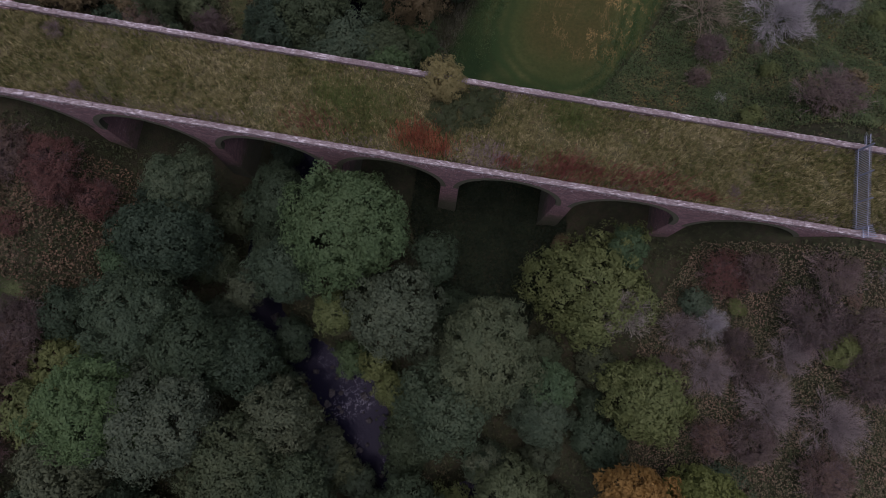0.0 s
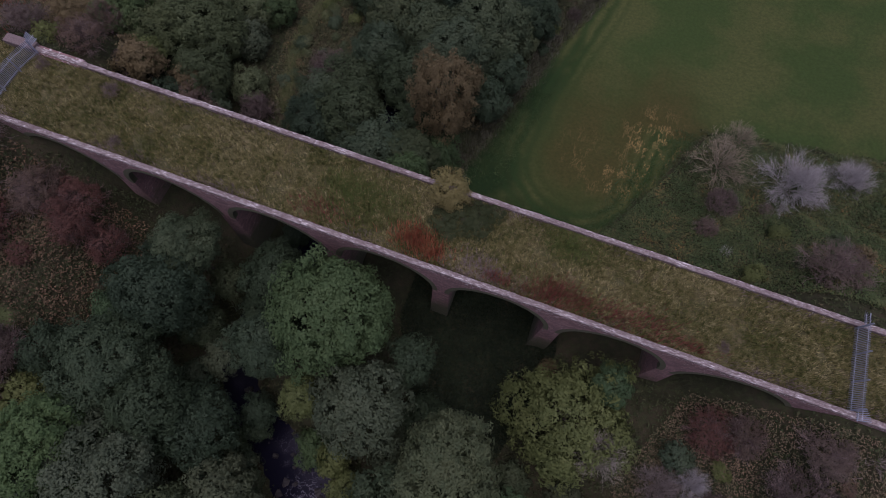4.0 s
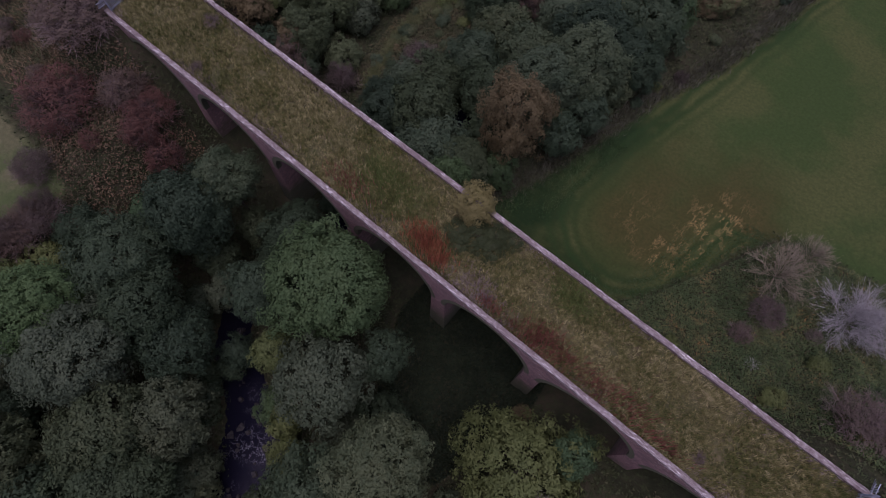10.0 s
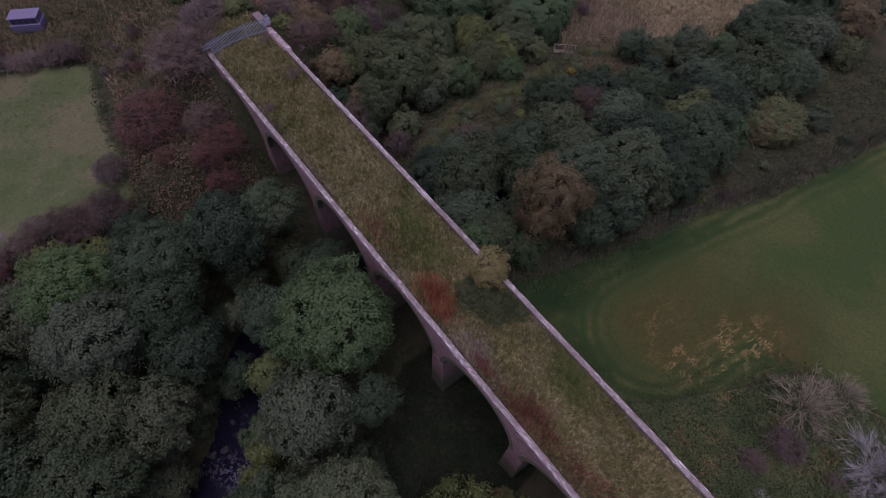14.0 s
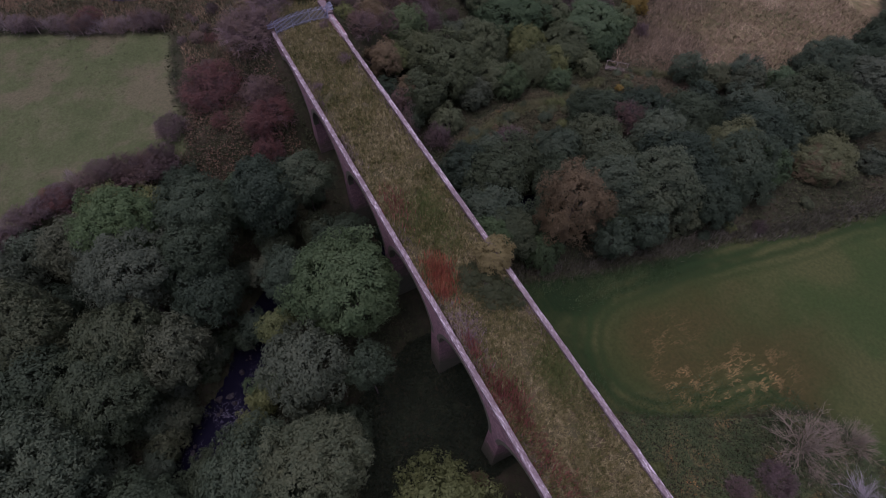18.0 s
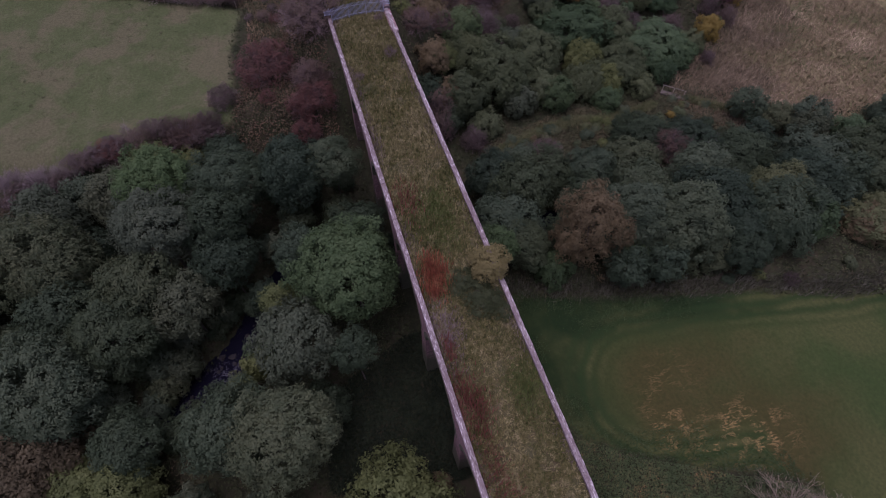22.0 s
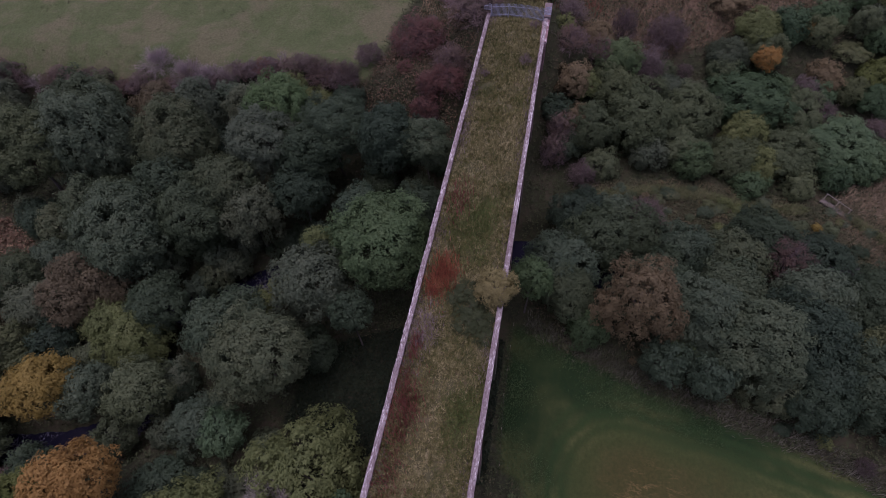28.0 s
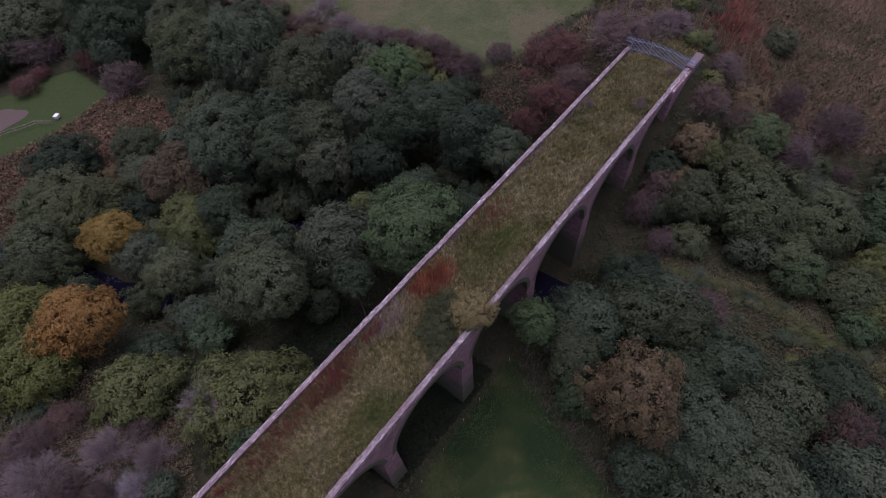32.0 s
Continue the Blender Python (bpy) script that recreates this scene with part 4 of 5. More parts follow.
grove(TREES, "y", (19.9, -2.0, 14.2, 3.9), (14.2, 7.2, 15.6, 5.9), (-8.6, 0.8, 14.2, 1.9), (-4.6, -3.2, 9.2, 1.7), (-2.4, -5.2, 8.6, 1.9), (4.4, -16.4, 11.2, 3.5), (2.6, -19.6, 10.5, 3.4), (-32.2, -11.5, 14.1, 2.8), (34.9, 4.6, 15.2, 1.8), (-31.6, -7.4, 12.6, 2.6))
grove(TREES, "g", (16.6, 11.0, 13.3, 2.1))
grove(TREES, "l", (-7.8, 23.6, 15.0, 2.4))
grove(TREES, "h", (-14.5, -38.5, 18.5, 5.2), (9.6, -12.4, 12.2, 3.3), (12.3, -34.7, 11.0, 5.2), (9.5, -29.7, 11.5, 4.6), (17.6, -29.0, 11.5, 4.4))
grove(TREES, "o", (19.3, -10.8, 17.2, 3.7))
grove(TREES, "k", (11.0, -21.6, 12.8, 3.3))
grove(TREES, "v", (22.3, -16.4, 15.8, 3.8), (25.0, -10.4, 15.6, 3.6))
# the belt north of the viaduct, up the stream
grove(TREES, "b", (-7.4, 34.4, 17.2, 4.0), (-0.7, 69.4, 8.5, 3.2))
grove(TREES, "d", (-6.3, 46.2, 14.2, 5.2), (-8.8, 41.2, 13.4, 4.6), (-8.0, 51.4, 13.0, 5.2), (-4.6, 58.8, 12.2, 4.8), (-8.0, 65.2, 11.0, 4.7), (-17.3, 30.6, 11.8, 4.1), (-9.2, 27.8, 11.5, 3.0), (-13.0, 27.0, 12.0, 4.0), (-21.0, 28.7, 10.5, 3.6), (-20.6, 49.5, 10.5, 4.4),
      (-18.6, 54.8, 10.0, 4.4), (-14.6, 60.2, 10.0, 4.5), (-11.6, 69.6, 10.0, 5.0), (-9.9, 78.0, 10.5, 5.4), (-5.5, 82.0, 9.0, 4.3), (-17.2, 46.0, 11.0, 4.2), (-12.6, 44.6, 11.6, 3.8), (-19.4, 34.8, 11.0, 3.7), (-13.2, 37.6, 11.0, 3.6), (-17.6, 40.4, 10.6, 3.4), (-13.6, 53.4, 11.2, 4.2), (-3.2, 37.8, 10.6, 2.6), (-1.2, 51.6, 10.6, 3.0), (-2.6, 42.2, 11.0, 2.6))
grove(TREES, "h", (-7.2, 60.2, 11.4, 3.8), (-1.1, 70.6, 9.2, 4.0))
# the thicket on the slope past the west end
grove(TREES, "d", (-35.4, 24.0, 12.6, 2.3), (-32.2, 26.4, 9.6, 2.0))
grove(TREES, "y", (-38.4, 27.3, 14.6, 2.0))
grove(TREES, "s", (-60.6, 27.4, 16.4, 2.2))
grove(TREES, "g", (-43.8, 31.0, 16.0, 3.2), (-45.0, 49.8, 11.4, 6.2), (-38.6, 61.2, 9.8, 5.6), (-30.4, 49.6, 7.8, 2.3))
grove(TREES, "h", (-35.9, 54.7, 9.6, 4.3), (-38.4, 35.0, 13.2, 5.6), (-40.2, 30.8, 14.6, 3.0), (-40.3, 41.4, 12.0, 4.3), (-34.4, 28.9, 12.6, 3.3), (-34.8, 41.2, 9.8, 3.4), (-34.2, 47.8, 9.2, 3.4), (-43.6, 56.6, 10.6, 3.6))
grove(TREES, "y", (-55.0, 51.0, 14.6, 3.4))
grove(TREES, "v", (-50.1, 66.3, 12.0, 2.5))
grove(TREES, "h", (-52.2, 75.5, 11.0, 3.4), (-53.4, 63.4, 12.0, 2.6))
grove(TREES, "b", (-38.2, 26.0, 15.6, 2.6), (-34.8, 26.6, 12.2, 2.2), (-47.4, 28.4, 15.8, 2.6), (-49.5, 60.0, 11.5, 2.8), (-59.5, 47.0, 14.6, 2.8))
grove(TREES, "o", (-49.5, 51.8, 13.0, 1.8), (-56.5, 58.0, 13.2, 2.2))
grove(TREES, "k", (-39.5, 71.3, 9.0, 2.2), (-44.8, 79.8, 8.0, 1.3), (-25.0, 56.7, 6.6, 0.6))
# bare and reddened shrubs round the west end, on the eastern slope and on the bank by the field
grove(SHRUBS, "r", (-35.4, 9.6, 15.4, 3.0), (-42.0, 4.2, 17.6, 4.3), (-34.4, -15.4, 14.4, 2.2), (25.8, 10.2, 13.2, 2.5), (-7.2, -60.4, 9.6, 2.8), (2.6, -65.0, 7.6, 2.6), (-0.6, -66.2, 7.2, 1.8), (-31.8, 7.4, 13.8, 2.3), (-34.3, 7.6, 15.6, 2.2))
grove(SHRUBS, "p", (-3.0, -70.4, 10.5, 5.0), (-7.6, -51.8, 10.0, 4.2), (-48.1, 24.3, 18.8, 2.6), (-42.4, 24.9, 18.4, 2.7), (-43.3, 28.8, 16.6, 2.2), (-30.6, 24.6, 10.8, 2.3), (-33.2, 25.0, 12.6, 2.6), (-44.3, 35.2, 13.6, 3.0), (-17.6, 51.2, 11.6, 3.6), (-45.8, 11.6, 19.6, 5.4), (-38.2, -1.8, 15.6, 2.5), (-38.6, 9.3, 16.6, 3.1), (-34.4, -7.4, 13.8, 2.8), (24.2, 34.4, 9.8, 2.2), (28.2, 1.6, 13.8, 2.0), (28.6, -4.0, 14.6, 2.6), (27.2, 4.0, 13.0, 1.9), (33.8, -5.6, 16.0, 2.8), (25.6, -4.6, 13.2, 2.2), (36.6, 6.8, 17.0, 2.4), (21.6, 0.8, 12.0, 1.8), (23.2, 30.8, 9.4, 1.6), (32.6, 27.0, 16.5, 3.7), (32.0, 6.8, 16.4, 3.7), (28.0, 10.4, 14.6, 2.3), (32.4, 10.6, 18.0, 2.6), (37.0, 2.9, 16.6, 3.1), (-34.2, -4.4, 14.4, 2.6),
      (-22.3, 36.0, 9.8, 3.3), (-39.8, 26.0, 14.0, 2.6), (-45.4, 35.5, 14.4, 3.3), (-41.8, 66.0, 9.5, 2.5), (-46.6, 57.1, 11.5, 2.5), (-50.6, 81.1, 10.0, 4.5), (-28.4, 28.6, 8.6, 2.4), (-43.3, 59.0, 10.0, 3.2), (-52.4, 38.3, 15.0, 3.5), (-50.0, 16.0, 19.0, 3.6))
grove(SHRUBS, "w", (30.9, 38.8, 12.2, 4.2), (36.9, 41.7, 10.9, 2.8), (25.0, 5.4, 13.0, 1.8))
grove(SHRUBS, "q", (-33.0, -23.6, 13.6, 2.9), (-33.4, -27.4, 13.6, 3.0), (-34.0, -31.6, 14.6, 3.2), (24.8, 1.2, 14.0, 2.7), (22.5, 4.5, 13.2, 2.0), (29.6, -0.8, 15.2, 2.9), (34.4, -1.6, 16.4, 3.0), (31.0, 3.8, 15.0, 2.2))
grove(SHRUBS, "t", (23.4, 39.0, 11.0, 4.0), (25.2, 43.6, 9.4, 2.7))
for kind, spots in TREES.items():
    for x, y, zt, R in spots:
        t = plant_tree(x, y, zt, R, kind)
        if kind == "b" and R == 4.0:
            # an upright, ragged crown
            crown = [o for o in t.children if o.name.startswith("crown")][0]
            crown.data = THINNED
            dress(crown, LEAF[kind])
            crown.matrix_basis = Matrix.LocRotScale((0, 0, zt - float(height(x, y)) - 6.2), None, Vector((0.82, 0.82, 1.36)))
        if kind == "y" and 13 < x < 15:
            # its crown has thinned so far that the pale branches show on one side
            crown = [o for o in t.children if o.name.startswith("crown")][0]
            crown.data = THINNED
            dress(crown, LEAF[kind])
            out = Matrix.Rotation(-t.rotation_euler.z, 3, "Z") @ Vector((2.6, -2.4, 4.0))
            dress(child("twigwork", TWIGS[0], t, "pale bare branches", m=Matrix.LocRotScale(out, None, Vector((2.9, 2.9, 5.0)))), TWIG_PALE)
for kind, spots in SHRUBS.items():
    for x, y, zt, R in spots:
        plant_shrub(x, y, zt, R, kind)

# purple and yellow shrubs on the edge of the far meadow, and a few standing in it
for x, y, zt, R, kind in ((-51.6, 32.1, 16, 2.4, "p"), (-45.9, 77.9, 10, 3.0, "r"), (-43.6, 74.0, 9.5, 2.2, "p"), (-41.8, 76.7, 8.5, 1.8, "p"), (-47.7, 85.3, 9.5, 2.0, "p"), (-34.1, 68.4, 7.5, 1.4, "p"), (-17.5, 57.4, 9, 2.0, "w")):
    plant_shrub(x, y, zt, R, kind)
# the belt of trees goes on up the stream
for x, y, zt, R, kind in ((-13.5, 86.0, 11, 4.6, "d"), (-8.0, 88.0, 11, 4.2, "s"), (-11.0, 94.5, 11, 4.8, "d"), (-6.0, 97.0, 11, 4.0, "b"), (-13.0, 102.0, 11, 5.0, "d"), (-7.5, 106.0, 11, 4.6, "s"), (-10.5, 113.0, 11, 5.0, "d"), (-3.0, 91.0, 9, 3.0, "h"),
                          (-9.0, 122.0, 13, 6.0, "d"), (-4.0, 130.0, 13, 6.0, "d"), (-12.0, 131.0, 13, 6.0, "s")):
    plant_tree(x, y, zt, R, kind)
# bushes leaning over the stream
for x, y, zt, R, kind in ((-17.6, 10.6, 9.5, 2.2, "d"), (-15.9, 12.4, 8.0, 1.8, "d"), (-17.6, 16.0, 7.5, 1.7, "d"), (-20.6, 8.6, 10.5, 2.2, "d"), (-21.0, 3.6, 10.5, 2.3, "d"), (-17.6, 1.6, 10.5, 2.1, "s"), (-13.0, -1.7, 8.5, 1.9, "d"), (-12.6, -3.0, 7.2, 1.6, "d"),
                          (-11.0, -10.6, 7.5, 2.0, "s"), (-8.6, -13.6, 8.5, 2.2, "d"), (0.2, -9.6, 8.5, 2.0, "d"), (-0.6, -12.2, 7.8, 1.7, "d"), (-5.6, -18.4, 8.8, 2.4, "d"), (8.2, -17.0, 9.0, 2.2, "d"), (7.2, -10.6, 9.0, 2.0, "s"), (13.6, -13.6, 9.0, 2.2, "d"), (17.8, -20.0, 9.4, 2.4, "d"), (-1.2, -7.0, 7.0, 1.4, "y"), (-6.4, -13.4, 6.6, 2.2, "d"), (-4.2, -14.6, 6.6, 1.9, "d"), (-8.4, -11.8, 6.4, 1.6, "d"), (-13.2, -6.4, 5.6, 1.6, "d"), (-14.6, -5.2, 5.8, 1.5, "d"), (-20.6, -0.6, 6.6, 1.7, "d"), (-11.6, -7.8, 5.4, 1.3, "d")):
    plant_tree(x, y, zt, R, kind)

# hedge rows along the pasture, and scrub that fills the open ground
HEDGES = [((-35.4, -3.0), (-35.0, -14.0)), ((-35.0, -14.0), (-32.4, -24.0)), ((-32.4, -24.0), (-30.8, -37.0)), ((-30.8, -37.0), (-31.0, -62.0)), ((-59.8, 2.2), (-72.2, -24.0)), ((-72.2, -24.0), (-88.0, -57.0))]
for (ax, ay), (bx, by) in HEDGES:
    n = int(math.hypot(bx - ax, by - ay) / 1.25)
    for i in range(n):
        x, y = ax + (bx - ax) * (i + 0.5) / n + dice.uniform(-0.5, 0.5), ay + (by - ay) * (i + 0.5) / n
        plant_shrub(x + dice.uniform(-0.7, 0.7), y, float(height(x, y)) + dice.uniform(1.8, 2.9), dice.uniform(1.8, 2.6), dice.choice("ppq"), True)

TAKEN = [(x, y, R) for spots in (*TREES.values(), *SHRUBS.values()) for x, y, zt, R in spots]


def open_ground(x, y, R):
    px, py = np.array([x]), np.array([y])
    if max(sdf(p, px, py)[0] for p in (FIELD_NORTH, FIELD_WEST, LAWN, MEADOW, STRIP, BRACKEN, CLEARING, HILLSIDE)) > -R * 0.7 or stream_dist(px, py)[0] < 2.4 + R * 0.5:
        return False
    if abs(y - MID_Y) < 4.6 + R and -47.5 - R < x < 46:
        return False
    return all(math.hypot(x - a, y - b) > 0.72 * r + 0.55 * R for a, b, r in TAKEN)


def close_canopy(count, x0, x1, y0, y1, kinds, r0, r1, lift0, lift1):
    """Fill the gaps of a wood with trees whose crowns meet."""
    tries = made = 0
    while made < count and tries < 4000:
        tries += 1
        x, y, R = dice.uniform(x0, x1), dice.uniform(y0, y1), dice.uniform(r0, r1)
        px, py = np.array([x]), np.array([y])
        if max(sdf(p, px, py)[0] for p in (FIELD_NORTH, FIELD_WEST, LAWN, MEADOW, STRIP, BRACKEN, HILLSIDE, CLEARING)) > -R * 0.8 or stream_dist(px, py)[0] < R * 0.42 + 1.5 or abs(y - MID_Y) < 4.3 + R:
            continue
        if any(math.hypot(x - a, y - b) < 0.50 * r + 0.45 * R for a, b, r in TAKEN):
            continue
        made += 1
        TAKEN.append((x, y, R))
        plant_tree(x, y, float(height(x, y)) + dice.uniform(lift0, lift1) + R * 0.6, R, dice.choice(kinds))


close_canopy(24, -33, 12, -42, 9, "ddddsg", 2.2, 3.4, 2.4, 4.6)
close_canopy(20, -25, -2, 26, 84, "ddddsg", 2.2, 3.4, 2.2, 4.2)
close_canopy(34, -62, -24, 24, 76, "hhhhsyg", 1.9, 3.2, 1.6, 3.2)
close_canopy(14, -30, 30, -75, -45, "ddds", 3.0, 4.5, 3.0, 5.5)

tries = 0
while len(TAKEN) < 375 and tries < 9000:
    tries += 1
    x, y, R = dice.uniform(-68, 45), dice.uniform(-44, 80), dice.uniform(0.8, 2.1)
    if not open_ground(x, y, R):
        continue
    if x > 17 and y < 14:
        kinds = "ppppqqqbbyd"
    elif x > 8 and y > 22:
        kinds, R = "pwbyyd", R * 0.6
    elif x < -38 and y > 20:
        kinds = "pphhhbbyys"
    elif x < -29 and y < 14:
        kinds = "rrpppb"
    else:
        kinds = "ddddssssyybp"
    kind = dice.choice(kinds)
    TAKEN.append((x, y, R))
    z = float(height(x, y))
    if kind in "pwrq":
        plant_shrub(x, y, z + R * 1.2, R, kind, True)
    else:
        plant_tree(x, y, z + R * 1.2, R, kind)

for i in range(80):
    x, y = dice.uniform(-30, -20), dice.uniform(29, 65)
    if sdf(STRIP, np.array([x]), np.array([y]))[0] > 0.4 and stream_dist(np.array([x]), np.array([y]))[0] > 2.5:
        R = dice.uniform(0.6, 1.15)
        plant_tree(x, y, float(height(x, y)) + R * 1.1, R, dice.choice("hhydbsdd"))

BRAMBLE_LEAF = leaf_mat("leaf_dark_bramble", (0.022, 0.032, 0.014), (0.044, 0.058, 0.026), (0.100, 0.112, 0.055), 0.05)
SAP_LEAF = leaf_mat("leaf_pale_yellow", (0.095, 0.088, 0.036), (0.180, 0.160, 0.068), (0.27, 0.25, 0.11), 0.1)
# the yellow-leaved sapling and the dark brambles on the deck
sap = thing("sapling", (-2.1, 20.4, DECK_Z), "young tree with yellow-green leaves rooted beside the deck parapet", "tree")
child("trunk", TRUNKS[0], sap, m=Matrix.Diagonal((1.5, 1.5, 2.0, 1)))
dress(child("crown", SAPLING, sap, m=Matrix.LocRotScale((-0.1, 0.0, 1.15), None, Vector((1.18, 1.18, 1.05)))), SAP_LEAF)
for x, y, R in ((-1.9, 18.0, 1.15), (-1.2, 17.1, 0.8), (0.7, 19.4, 1.2), (2.1, 20.2, 0.9), (1.1, 18.5, 1.2), (-0.4, 18.6, 1.35), (-1.6, 19.2, 0.9)):
    t = thing("bramble", (x, y, DECK_Z), "low dark green bramble on the grassed deck", "bush", "brambles on the deck", x)
    child("stem", TRUNKS[1], t, m=Matrix.Diagonal((R * 0.6, R * 0.6, R * 0.7, 1)))
    dress(child("foliage", BRIAR, t, m=Matrix.LocRotScale((0, 0, R * 0.18), None, Vector((R / 1.25, R / 1.25, R / 1.8)))), BRAMBLE_LEAF)
for x, y, R in ((-34.4, 19.5, 1.1), (-31.4, 15.0, 0.8), (22.4, 15.5, 0.7), (-41.8, 19.8, 0.9), (3.6, 14.9, 0.5)):
    t = thing("dead_shrub", (x, y, DECK_Z), "small leafless purple-grey shrub in the deck grass", "shrub", "bare shrubs on the deck", x)
    dress(child("twigwork", TWIGS[0], t, m=Matrix.Diagonal((R, R, R * 1.3, 1))), TWIG_PURPLE)

# ---------------------------------------------------------------- grass and undergrowth


def blades(c, h, w, rng, lean=0.5):
    """Leaning blades, one narrow tapering strip each."""
    n = len(c)
    a = rng.uniform(0, 2 * math.pi, n)
    d = np.stack([np.cos(a), np.sin(a), np.zeros(n)], 1)
    s = np.stack([-np.sin(a), np.cos(a), np.zeros(n)], 1) * (w * rng.uniform(0.6, 1.4, n))[:, None]
    hh = (h * rng.uniform(0.5, 1.3, n))[:, None]
    k = (lean * rng.uniform(0.2, 1.6, n))[:, None]
    tip = c + np.array([0, 0, 1.0]) * hh * (1 - 0.2 * k) + d * hh * k
    return np.stack([c - s, c + s, tip], 1).reshape(-1, 3), np.arange(n * 3).reshape(-1, 3)


rng = np.random.default_rng(21)
n = 30000
cx, cy = rng.uniform(X_WEST - 6, X_EAST - 8, n), rng.uniform(NEAR_Y + 0.5, FAR_Y - 0.5, n)
clump = np.sin(cx * 1.7 + 2 * np.sin(cy * 1.1)) * np.sin(cy * 2.1 + cx * 0.6)
ok = rng.random(n) < 0.66 + 0.34 * clump
cx, cy = np.repeat(cx[ok], 7), np.repeat(cy[ok], 7)
cx, cy = cx + rng.normal(0, 0.07, len(cx)), np.clip(cy + rng.normal(0, 0.07, len(cy)), NEAR_Y + 0.48, FAR_Y - 0.48)
v, f = blades(np.stack([cx, cy, np.full(len(cx), DECK_Z - 0.03)], 1), 0.42, 0.034, rng, 0.6)
tagged(new("deck_grass", quick_mesh("deck_grass", v, f, GRASS)), "rank green and straw-coloured grass covering the viaduct deck", "grass", kind="stuff")

MAROON = grass_mat("dead_dock", [(0.05, (0.095, 0.034, 0.028)), (0.5, (0.195, 0.068, 0.054)), (1.0, (0.31, 0.14, 0.105))], 0.6)
FRESH = grass_mat("fresh_grass", [(0.05, (0.036, 0.056, 0.014)), (0.5, (0.072, 0.098, 0.028)), (1.0, (0.135, 0.150, 0.055))], 0.4)
HEATH = grass_mat("dead_purple_grass", [(0.05, (0.075, 0.055, 0.055)), (0.5, (0.16, 0.125, 0.122)), (1.0, (0.30, 0.25, 0.235))], 0.5)
for spots, stuff_mat, label in ((((-3.1, 15.5, 2.1, 1.15, 1350), (-1.7, 14.9, 1.3, 0.7, 350), (-3.6, 16.2, 1.4, 1.0, 300)), WILLOWHERB, "rust-red dead willowherb stalks by the deck parapet"),
                     (((9.1, 15.1, 2.3, 1.2, 1150), (13.2, 15.0, 3.2, 1.0, 560), (16.8, 15.3, 2.6, 1.4, 420), (7.4, 14.7, 1.4, 0.7, 220)), MAROON, "dark red-brown dead stalks along the deck parapet"),
                     (((-12.3, 15.5, 2.2, 1.2, 330), (4.0, 14.7, 1.4, 0.5, 300), (20.0, 14.7, 1.6, 0.4, 240)), MAROON, "thin brown dead stalks among the deck grass")):
    pts = np.concatenate([np.stack([rng.normal(x, sx * 0.55, m), rng.normal(y, sy * 0.55, m), np.full(m, DECK_Z)], 1) for x, y, sx, sy, m in spots])
    pts[:, 1] = np.clip(pts[:, 1], NEAR_Y + 0.55, FAR_Y - 0.6)
    v, f = blades(pts, 0.95, 0.034, rng, 0.16)
    tagged(new("dead_stalks", quick_mesh("dead_stalks", v, f, stuff_mat)), label, "weeds", kind="stuff")


# fresh green grass where the deck stays damp, and a purple-grey patch of dead stems
for cx, cy, sx, sy, m, stuff_mat, tall, label in ((-10.3, 18.0, 1.4, 1.0, 2600, FRESH, 0.48, "fresh green grass patch on the viaduct deck"), (-7.2, 17.6, 1.5, 1.0, 1400, FRESH, 0.45, "fresh green grass patch on the viaduct deck"),
                                                  (8.9, 19.6, 1.4, 0.8, 2200, FRESH, 0.48, "fresh green grass patch on the viaduct deck"), (2.4, 15.2, 1.3, 0.6, 700, HEATH, 0.6, "purple-grey dead stems beside the deck parapet")):
    pts = np.stack([rng.normal(cx, sx, m), np.clip(rng.normal(cy, sy, m), NEAR_Y + 0.55, FAR_Y - 0.6), np.full(m, DECK_Z)], 1)
    v, f = blades(pts, tall, 0.034, rng, 0.5)
    tagged(new("deck_patch", quick_mesh("deck_patch", v, f, stuff_mat)), label, "grass", kind="stuff")

# straw-coloured tussocks standing out of the deck grass
m = 4000
tx, ty = rng.uniform(X_WEST - 3, X_EAST - 10, m), rng.uniform(NEAR_Y + 0.7, FAR_Y - 0.7, m)
ok = np.sin(tx * 0.33 + 1.4) + np.sin(tx * 0.9 + ty * 0.8) + rng.normal(0, 0.7, m) > -0.1
tx, ty = np.repeat(tx[ok], 16), np.repeat(ty[ok], 16)
pts = np.stack([tx + rng.normal(0, 0.10, len(tx)), np.clip(ty + rng.normal(0, 0.10, len(ty)), NEAR_Y + 0.5, FAR_Y - 0.5), np.full(len(tx), DECK_Z)], 1)
v, f = blades(pts, 0.38, 0.026, rng, 0.6)
TUSSOCK = grass_mat("straw_tussock", [(0.05, (0.085, 0.085, 0.036)), (0.5, (0.170, 0.154, 0.072)), (1.0, (0.330, 0.295, 0.175))], 0.3, 0.5, 0.8)
tagged(new("tussocks", quick_mesh("tussocks", v, f, TUSSOCK)), "pale straw-coloured grass tussocks on the viaduct deck", "grass", kind="stuff")

